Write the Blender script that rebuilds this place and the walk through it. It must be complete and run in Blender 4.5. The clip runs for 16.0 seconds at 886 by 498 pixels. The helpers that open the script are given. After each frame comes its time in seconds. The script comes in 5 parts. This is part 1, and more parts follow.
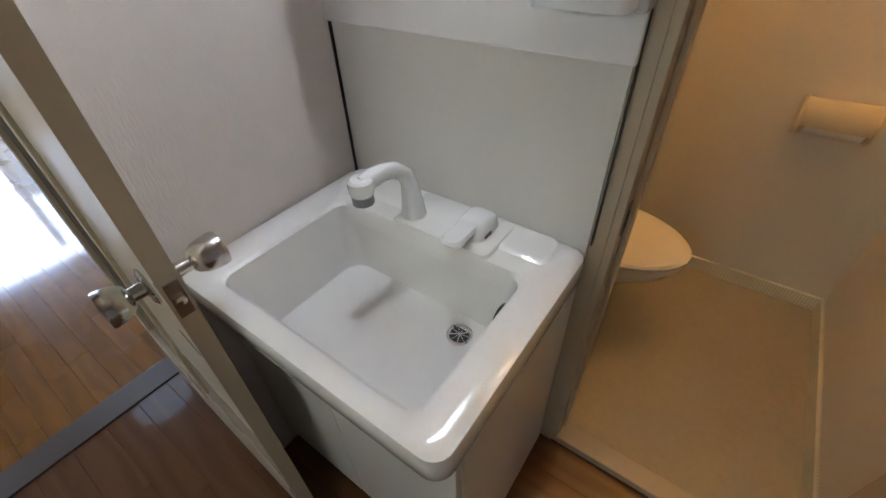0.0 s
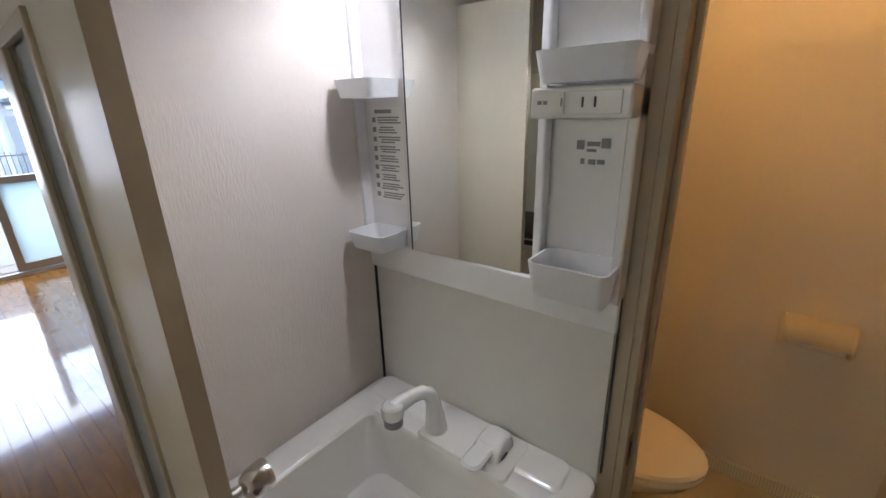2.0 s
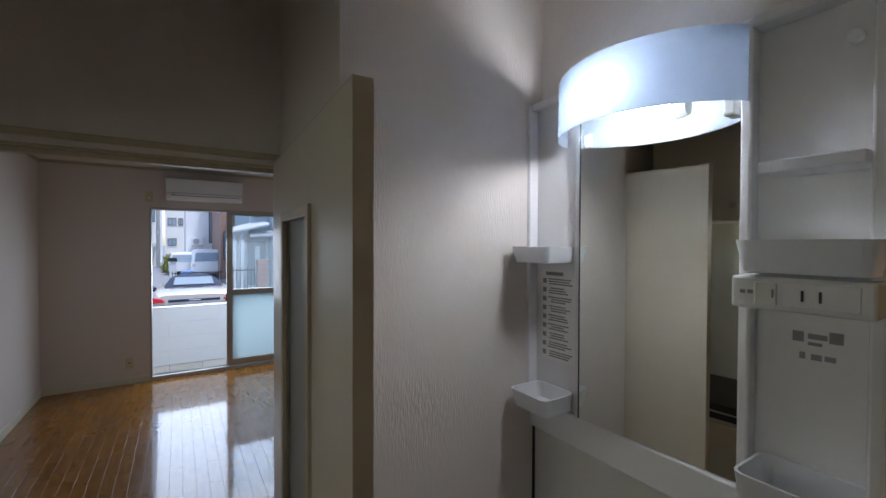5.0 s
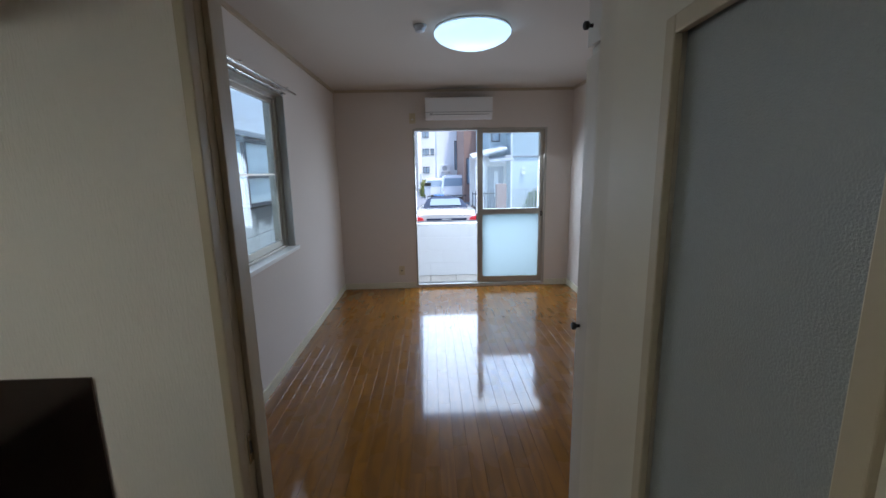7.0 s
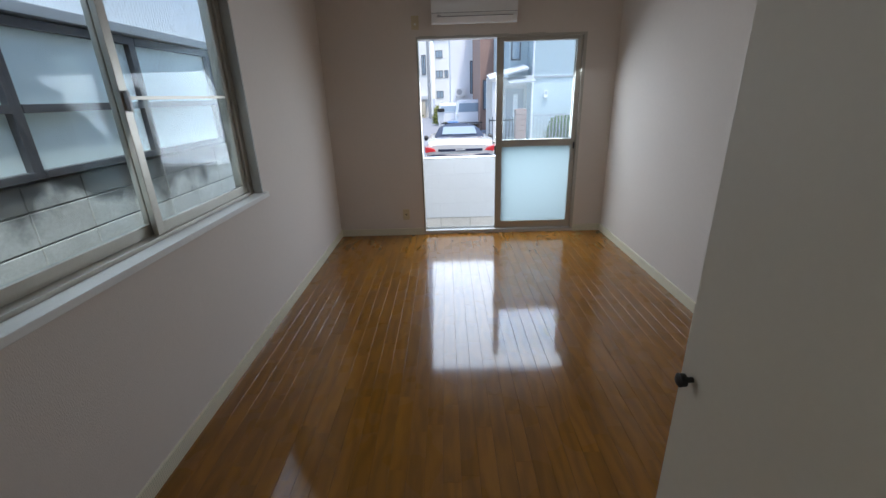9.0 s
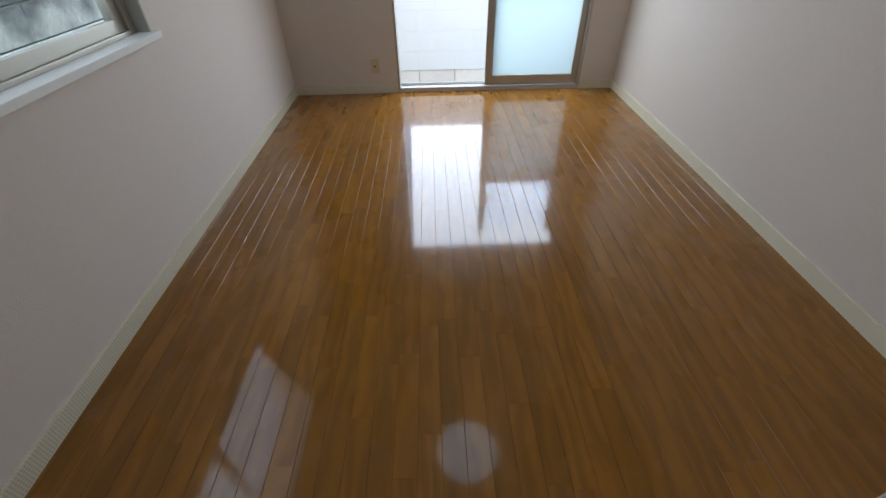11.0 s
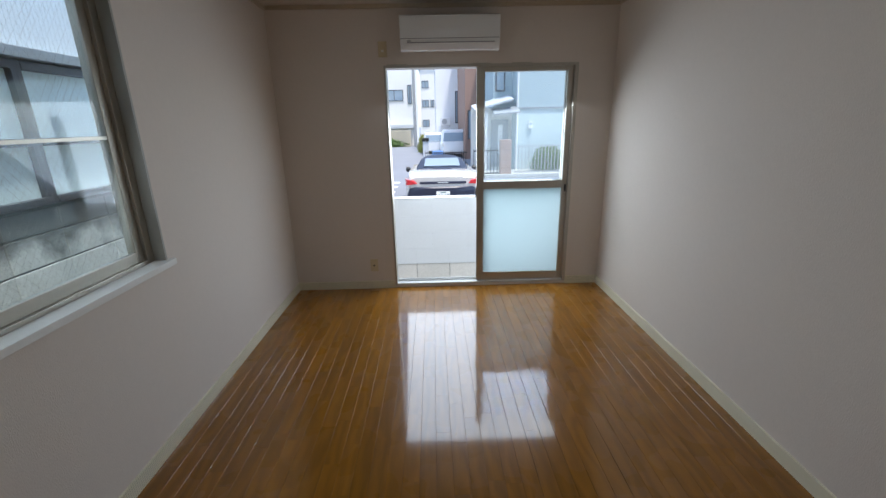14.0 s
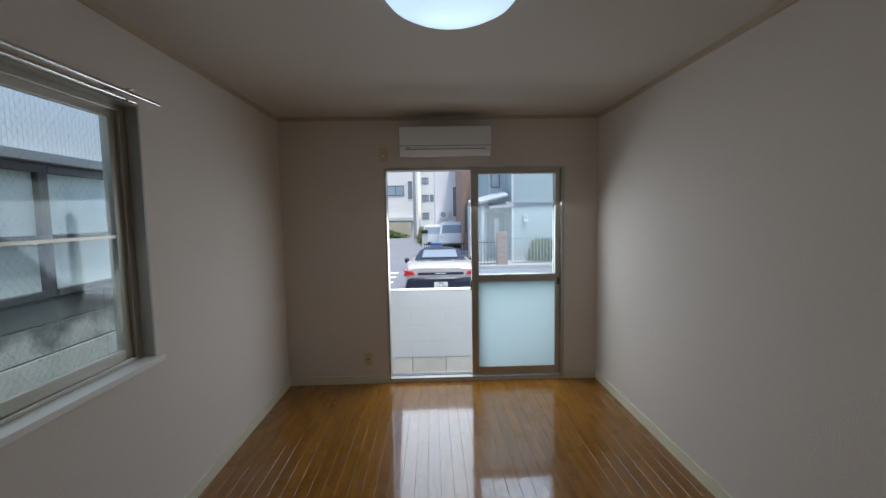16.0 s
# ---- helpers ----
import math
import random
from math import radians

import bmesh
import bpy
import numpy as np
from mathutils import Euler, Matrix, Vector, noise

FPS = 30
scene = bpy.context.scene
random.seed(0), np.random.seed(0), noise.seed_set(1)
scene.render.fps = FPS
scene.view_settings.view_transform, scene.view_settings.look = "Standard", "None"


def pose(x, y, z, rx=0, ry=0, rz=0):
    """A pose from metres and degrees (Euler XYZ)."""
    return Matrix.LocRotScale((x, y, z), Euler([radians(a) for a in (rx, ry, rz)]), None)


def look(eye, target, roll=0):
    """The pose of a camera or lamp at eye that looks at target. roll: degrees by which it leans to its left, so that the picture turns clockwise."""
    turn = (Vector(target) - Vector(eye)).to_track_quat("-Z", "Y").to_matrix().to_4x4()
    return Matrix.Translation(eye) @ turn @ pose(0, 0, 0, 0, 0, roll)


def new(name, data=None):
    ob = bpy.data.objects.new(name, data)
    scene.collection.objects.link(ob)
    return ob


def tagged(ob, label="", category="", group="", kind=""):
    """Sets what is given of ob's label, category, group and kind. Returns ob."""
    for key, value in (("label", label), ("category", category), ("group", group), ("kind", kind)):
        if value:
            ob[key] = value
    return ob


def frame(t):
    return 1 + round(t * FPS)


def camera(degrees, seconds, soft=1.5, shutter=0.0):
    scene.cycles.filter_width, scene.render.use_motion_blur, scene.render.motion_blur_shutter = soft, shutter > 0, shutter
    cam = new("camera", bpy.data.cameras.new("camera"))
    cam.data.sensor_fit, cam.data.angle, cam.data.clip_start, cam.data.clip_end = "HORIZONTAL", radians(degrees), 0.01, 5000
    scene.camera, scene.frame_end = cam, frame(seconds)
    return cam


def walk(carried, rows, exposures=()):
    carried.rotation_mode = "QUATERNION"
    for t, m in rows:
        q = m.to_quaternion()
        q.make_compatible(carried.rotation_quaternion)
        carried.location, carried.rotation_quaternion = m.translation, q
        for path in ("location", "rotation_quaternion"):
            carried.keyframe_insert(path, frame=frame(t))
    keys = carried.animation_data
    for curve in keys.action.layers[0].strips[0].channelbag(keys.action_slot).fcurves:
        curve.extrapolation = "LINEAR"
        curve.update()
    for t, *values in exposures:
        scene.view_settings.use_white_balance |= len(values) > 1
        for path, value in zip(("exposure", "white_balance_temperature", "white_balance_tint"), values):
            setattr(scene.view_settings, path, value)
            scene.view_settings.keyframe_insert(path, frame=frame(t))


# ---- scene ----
cam = camera(93.6, 16.0)
PATH = [
    (0, (1.336, -0.833, 1.32), (2.558, 0.089, 0.033), -2.2),
    (0.5, (1.309, -0.834, 1.299), (2.426, 0.071, -0.091), -3.1),
    (1, (1.313, -0.846, 1.311), (2.49, 0.103, 0.002), -2.9),
    (1.5, (1.299, -0.857, 1.413), (2.649, 0.242, 0.43), -2.7),
    (2, (1.276, -0.859, 1.532), (2.763, 0.314, 0.889), -1.5),
    (2.5, (1.253, -0.89, 1.62), (2.793, 0.349, 1.314), -0.9),
    (3, (1.23, -0.894, 1.678), (2.805, 0.337, 1.622), -1.2),
    (5.3, (1.219, -0.8, 1.581), (2.122, 0.982, 1.497), 0.3),
    (5.5, (1.215, -0.769, 1.564), (1.993, 1.068, 1.426), 0.3),
    (6, (1.182, -0.638, 1.523), (1.65, 1.289, 1.267), -0.1),
    (6.5, (1.141, -0.452, 1.513), (1.365, 1.507, 1.179), -0.5),
    (7, (1.146, -0.246, 1.499), (1.195, 1.719, 1.126), -1.1),
    (7.5, (1.154, -0.025, 1.484), (1.112, 1.936, 1.091), -1.1),
    (8, (1.151, 0.196, 1.503), (1.069, 2.148, 1.076), -1.5),
    (8.5, (1.183, 0.369, 1.505), (1.109, 2.298, 0.98), -1.6),
    (9, (1.209, 0.538, 1.466), (1.178, 2.414, 0.772), -1.8),
    (9.5, (1.195, 0.742, 1.399), (1.194, 2.538, 0.52), -1.8),
    (10, (1.197, 0.897, 1.363), (1.22, 2.592, 0.301), -1.6),
    (12.5, (1.299, 1.276, 1.281), (1.328, 2.761, -0.059), -0.8),
    (13, (1.298, 1.273, 1.35), (1.329, 2.922, 0.219), -1.2),
    (13.5, (1.337, 1.227, 1.462), (1.36, 3.041, 0.62), -1.3),
    (14, (1.333, 1.211, 1.524), (1.368, 3.125, 0.945), -1.2),
    (14.5, (1.329, 1.193, 1.556), (1.374, 3.162, 1.205), -0.9),
    (15, (1.342, 1.183, 1.554), (1.374, 3.171, 1.333), -0.9),
    (15.5, (1.346, 1.185, 1.553), (1.375, 3.178, 1.381), -0.9),
    (16, (1.363, 1.178, 1.562), (1.413, 3.171, 1.402), -1.0),
]
EXPOSURES = [(0.0, 2.48, 6050, 16), (1.2, 2.60, 6050, 16), (2.0, 2.05, 6350, 18), (3.0, 1.28, 6350, 16), (5.5, 1.02, 6100, 14), (7.0, 1.5, 5950, 12), (8.3, 1.40, 5950, 10), (9.4, 1.5, 6700, 12), (12.5, 2.08, 6400, 10), (13.3, 1.8, 6500, 10), (14.3, 1.32, 6600, 10), (16.0, 1.02, 6700, 10)]
walk(cam, [(t, look(eye, target, roll)) for t, eye, target, roll in PATH], EXPOSURES)
SKY, SUN = 0.14, 1.9
DAY_N, DAY_W = 15.5, 1.0
BULB, DOME, TUBE, WARM = 41.0, 0.46, 4.2, 46.0

# ---- world and large lights ----
world = bpy.data.worlds.new("sky")
scene.world = world
world.use_nodes = True
wn = world.node_tree.nodes
sky = wn.new("ShaderNodeTexSky")
sky.sky_type = "NISHITA"
sky.sun_disc = False
sky.sun_elevation = radians(71.8)
sky.sun_rotation = radians(142.4)
wn["Background"].inputs["Strength"].default_value = SKY
world.node_tree.links.new(sky.outputs["Color"], wn["Background"].inputs["Color"])

sun_data = bpy.data.lights.new("sun", "SUN")
sun_data.energy = SUN
sun_data.angle = radians(6)
sun_data.color = (1.0, 0.965, 0.92)
sun = new("sun", sun_data)
sun.matrix_world = look((0, 0, 20), (-2.0, 2.6, 20 - 10.0))


def area_lamp(name, at, target, sx, sy, watts, color):
    data = bpy.data.lights.new(name, "AREA")
    data.shape, data.size, data.size_y = "RECTANGLE", sx, sy
    data.energy, data.color = watts, color
    ob = new(name, data)
    ob.matrix_world = look(at, target)
    return ob


area_lamp("daylight_of_sliding_window", (1.77, 5.46, 1.24), (1.77, 3.46, -0.9), 1.6, 1.5, DAY_N, (0.77, 0.88, 1.0))
area_lamp("daylight_of_side_window", (-0.03, 2.31, 1.50), (1.97, 2.31, 0.9), 1.6, 1.05, DAY_W, (0.84, 0.92, 1.0))


# ---- materials ----
def mat(name, color, rough=0.5, metal=0.0, var=0.06, scale=6.0, fine=60.0, bump=0.0, bump_scale=200.0,
        stretch=(1, 1, 1), emit=None, strength=0.0, alpha=1.0, transmission=0.0, random_var=0.0, coat=0.0, bump_stretch=None):
    m = bpy.data.materials.new(name)
    m.use_nodes = True
    nt = m.node_tree
    n, l = nt.nodes, nt.links
    b = n["Principled BSDF"]
    b.inputs["Roughness"].default_value = rough
    b.inputs["Metallic"].default_value = metal
    b.inputs["Transmission Weight"].default_value = transmission
    b.inputs["Coat Weight"].default_value = coat
    b.inputs["Coat Roughness"].default_value = 0.08
    b.inputs["Alpha"].default_value = alpha
    coord = n.new("ShaderNodeTexCoord")
    mp = n.new("ShaderNodeMapping")
    mp.inputs["Scale"].default_value = stretch
    l.new(coord.outputs["Object"], mp.inputs["Vector"])
    info = n.new("ShaderNodeObjectInfo")
    off = n.new("ShaderNodeVectorMath")
    off.operation = "MULTIPLY_ADD"
    l.new(info.outputs["Random"], off.inputs[0])
    off.inputs[1].default_value = (37, 61, 83)
    l.new(mp.outputs["Vector"], off.inputs[2])
    a = n.new("ShaderNodeTexNoise")
    a.inputs["Scale"].default_value = scale
    a.inputs["Detail"].default_value = 4
    f = n.new("ShaderNodeTexNoise")
    f.inputs["Scale"].default_value = fine
    f.inputs["Detail"].default_value = 3
    for t in (a, f):
        l.new(off.outputs["Vector"], t.inputs["Vector"])
    mix = n.new("ShaderNodeMath")
    mix.operation = "ADD"
    l.new(a.outputs["Fac"], mix.inputs[0])
    l.new(f.outputs["Fac"], mix.inputs[1])
    rv = n.new("ShaderNodeMath")
    rv.operation = "MULTIPLY_ADD"
    l.new(info.outputs["Random"], rv.inputs[0])
    rv.inputs[1].default_value = random_var / max(var, 1e-4)
    l.new(mix.outputs[0], rv.inputs[2])
    mr = n.new("ShaderNodeMapRange")
    mr.inputs["From Min"].default_value = 0.4
    mr.inputs["From Max"].default_value = 1.6 + random_var / max(var, 1e-4)
    mr.inputs["To Min"].default_value = 1 - var - random_var
    mr.inputs["To Max"].default_value = 1 + var + random_var
    l.new(rv.outputs[0], mr.inputs["Value"])
    cm = n.new("ShaderNodeVectorMath")
    cm.operation = "SCALE"
    cm.inputs[0].default_value = color
    l.new(mr.outputs["Result"], cm.inputs["Scale"])
    l.new(cm.outputs["Vector"], b.inputs["Base Color"])
    rr = n.new("ShaderNodeMapRange")
    rr.inputs["To Min"].default_value = max(0.0, rough - 0.05)
    rr.inputs["To Max"].default_value = min(1.0, rough + 0.05)
    l.new(a.outputs["Fac"], rr.inputs["Value"])
    if rough > 0.02:
        l.new(rr.outputs["Result"], b.inputs["Roughness"])
    if bump > 0:
        bt = n.new("ShaderNodeTexNoise")
        bt.inputs["Scale"].default_value = bump_scale
        bt.inputs["Detail"].default_value = 2
        bm_ = n.new("ShaderNodeMapping")
        bm_.inputs["Scale"].default_value = bump_stretch or (1, 1, 1)
        l.new(coord.outputs["Object"], bm_.inputs["Vector"])
        l.new(bm_.outputs["Vector"], bt.inputs["Vector"])
        bp = n.new("ShaderNodeBump")
        bp.inputs["Strength"].default_value = bump
        bp.inputs["Distance"].default_value = 0.002
        l.new(bt.outputs["Fac"], bp.inputs["Height"])
        l.new(bp.outputs["Normal"], b.inputs["Normal"])
    if emit:
        b.inputs["Emission Color"].default_value = (*emit, 1)
        b.inputs["Emission Strength"].default_value = strength
    return m


def wood(name, color, dark, rough, coat, random_var):
    """Varnished boards: long grain, growth rings, tone that changes from board to board."""
    m = bpy.data.materials.new(name)
    m.use_nodes = True
    nt = m.node_tree
    n, l = nt.nodes, nt.links
    b = n["Principled BSDF"]
    coord, info = n.new("ShaderNodeTexCoord"), n.new("ShaderNodeObjectInfo")
    off = n.new("ShaderNodeVectorMath")
    off.operation = "MULTIPLY_ADD"
    l.new(info.outputs["Random"], off.inputs[0])
    off.inputs[1].default_value = (17, 43, 71)
    l.new(coord.outputs["Object"], off.inputs[2])
    mp = n.new("ShaderNodeMapping")
    mp.inputs["Scale"].default_value = (3.2, 0.7, 1)
    l.new(off.outputs["Vector"], mp.inputs["Vector"])
    rings = n.new("ShaderNodeTexWave")
    rings.wave_type, rings.bands_direction = "BANDS", "X"
    rings.inputs["Scale"].default_value = 1.3
    rings.inputs["Distortion"].default_value = 12
    rings.inputs["Detail"].default_value = 3
    rings.inputs["Detail Scale"].default_value = 1.6
    l.new(mp.outputs["Vector"], rings.inputs["Vector"])
    grain = n.new("ShaderNodeTexNoise")
    mp2 = n.new("ShaderNodeMapping")
    mp2.inputs["Scale"].default_value = (420, 9, 1)
    l.new(off.outputs["Vector"], mp2.inputs["Vector"])
    l.new(mp2.outputs["Vector"], grain.inputs["Vector"])
    grain.inputs["Scale"].default_value = 1
    add = n.new("ShaderNodeMath")
    add.operation = "MULTIPLY_ADD"
    l.new(rings.outputs["Fac"], add.inputs[0])
    add.inputs[1].default_value = 0.30
    gm = n.new("ShaderNodeMath")
    gm.operation = "MULTIPLY"
    gm.inputs[1].default_value = 0.5
    l.new(grain.outputs["Fac"], gm.inputs[0])
    l.new(gm.outputs[0], add.inputs[2])
    mix = n.new("ShaderNodeMix")
    mix.data_type = "RGBA"
    mix.inputs["A"].default_value = (*dark, 1)
    mix.inputs["B"].default_value = (*color, 1)
    l.new(add.outputs[0], mix.inputs["Factor"])
    tone = n.new("ShaderNodeMapRange")
    tone.inputs["To Min"].default_value = 1 - random_var
    tone.inputs["To Max"].default_value = 1 + random_var
    l.new(info.outputs["Random"], tone.inputs["Value"])
    sc = n.new("ShaderNodeVectorMath")
    sc.operation = "SCALE"
    l.new(mix.outputs["Result"], sc.inputs[0])
    l.new(tone.outputs["Result"], sc.inputs["Scale"])
    l.new(sc.outputs["Vector"], b.inputs["Base Color"])
    wear = n.new("ShaderNodeTexNoise")
    wear.inputs["Scale"].default_value = 3
    l.new(off.outputs["Vector"], wear.inputs["Vector"])
    rr = n.new("ShaderNodeMapRange")
    rr.inputs["To Min"].default_value, rr.inputs["To Max"].default_value = rough * 0.7, rough * 1.3
    l.new(wear.outputs["Fac"], rr.inputs["Value"])
    l.new(rr.outputs["Result"], b.inputs["Roughness"])
    b.inputs["Coat Weight"].default_value = coat
    b.inputs["Coat Roughness"].default_value = 0.07
    b.inputs["Coat IOR"].default_value = 1.5
    b.inputs["Specular IOR Level"].default_value = 0.1
    bp = n.new("ShaderNodeBump")
    bp.inputs["Strength"].default_value = 0.05
    bp.inputs["Distance"].default_value = 0.001
    l.new(grain.outputs["Fac"], bp.inputs["Height"])
    l.new(bp.outputs["Normal"], b.inputs["Normal"])
    return m


def glass(name, color, rough, tint_alpha=0.0):
    m = bpy.data.materials.new(name)
    m.use_nodes = True
    nt = m.node_tree
    n, l = nt.nodes, nt.links
    n.remove(n["Principled BSDF"])
    out = n["Material Output"]
    tr = n.new("ShaderNodeBsdfTransparent")
    tr.inputs["Color"].default_value = (*color, 1)
    gl = n.new("ShaderNodeBsdfGlossy")
    gl.inputs["Roughness"].default_value = 0.02
    lw = n.new("ShaderNodeLayerWeight")
    pw = n.new("ShaderNodeMath")
    pw.operation = "POWER"
    l.new(lw.outputs["Facing"], pw.inputs[0])
    pw.inputs[1].default_value = 4.5
    fr = n.new("ShaderNodeMath")
    fr.operation = "MULTIPLY_ADD"
    l.new(pw.outputs[0], fr.inputs[0])
    fr.inputs[1].default_value, fr.inputs[2].default_value = 0.9, 0.025
    mx = n.new("ShaderNodeMixShader")
    l.new(fr.outputs[0], mx.inputs["Fac"])
    l.new(tr.outputs[0], mx.inputs[1])
    l.new(gl.outputs[0], mx.inputs[2])
    last = mx
    if rough > 0 or tint_alpha > 0:
        df = n.new("ShaderNodeBsdfTranslucent") if rough > 0 else n.new("ShaderNodeBsdfDiffuse")
        df.inputs["Color"].default_value = (0.47, 0.52, 0.525, 1)
        m2 = n.new("ShaderNodeMixShader")
        m2.inputs["Fac"].default_value = tint_alpha
        l.new(mx.outputs[0], m2.inputs[1])
        l.new(df.outputs[0], m2.inputs[2])
        last = m2
    l.new(last.outputs[0], out.inputs["Surface"])
    return m


def translucent(name, color, fac, rough=0.3):
    m = mat(name, color, rough, var=0.01)
    nt = m.node_tree
    n, l = nt.nodes, nt.links
    tl = n.new("ShaderNodeBsdfTranslucent")
    tl.inputs["Color"].default_value = (*color, 1)
    mx = n.new("ShaderNodeMixShader")
    mx.inputs["Fac"].default_value = fac
    l.new(n["Principled BSDF"].outputs[0], mx.inputs[1])
    l.new(tl.outputs[0], mx.inputs[2])
    l.new(mx.outputs[0], n["Material Output"].inputs["Surface"])
    return m


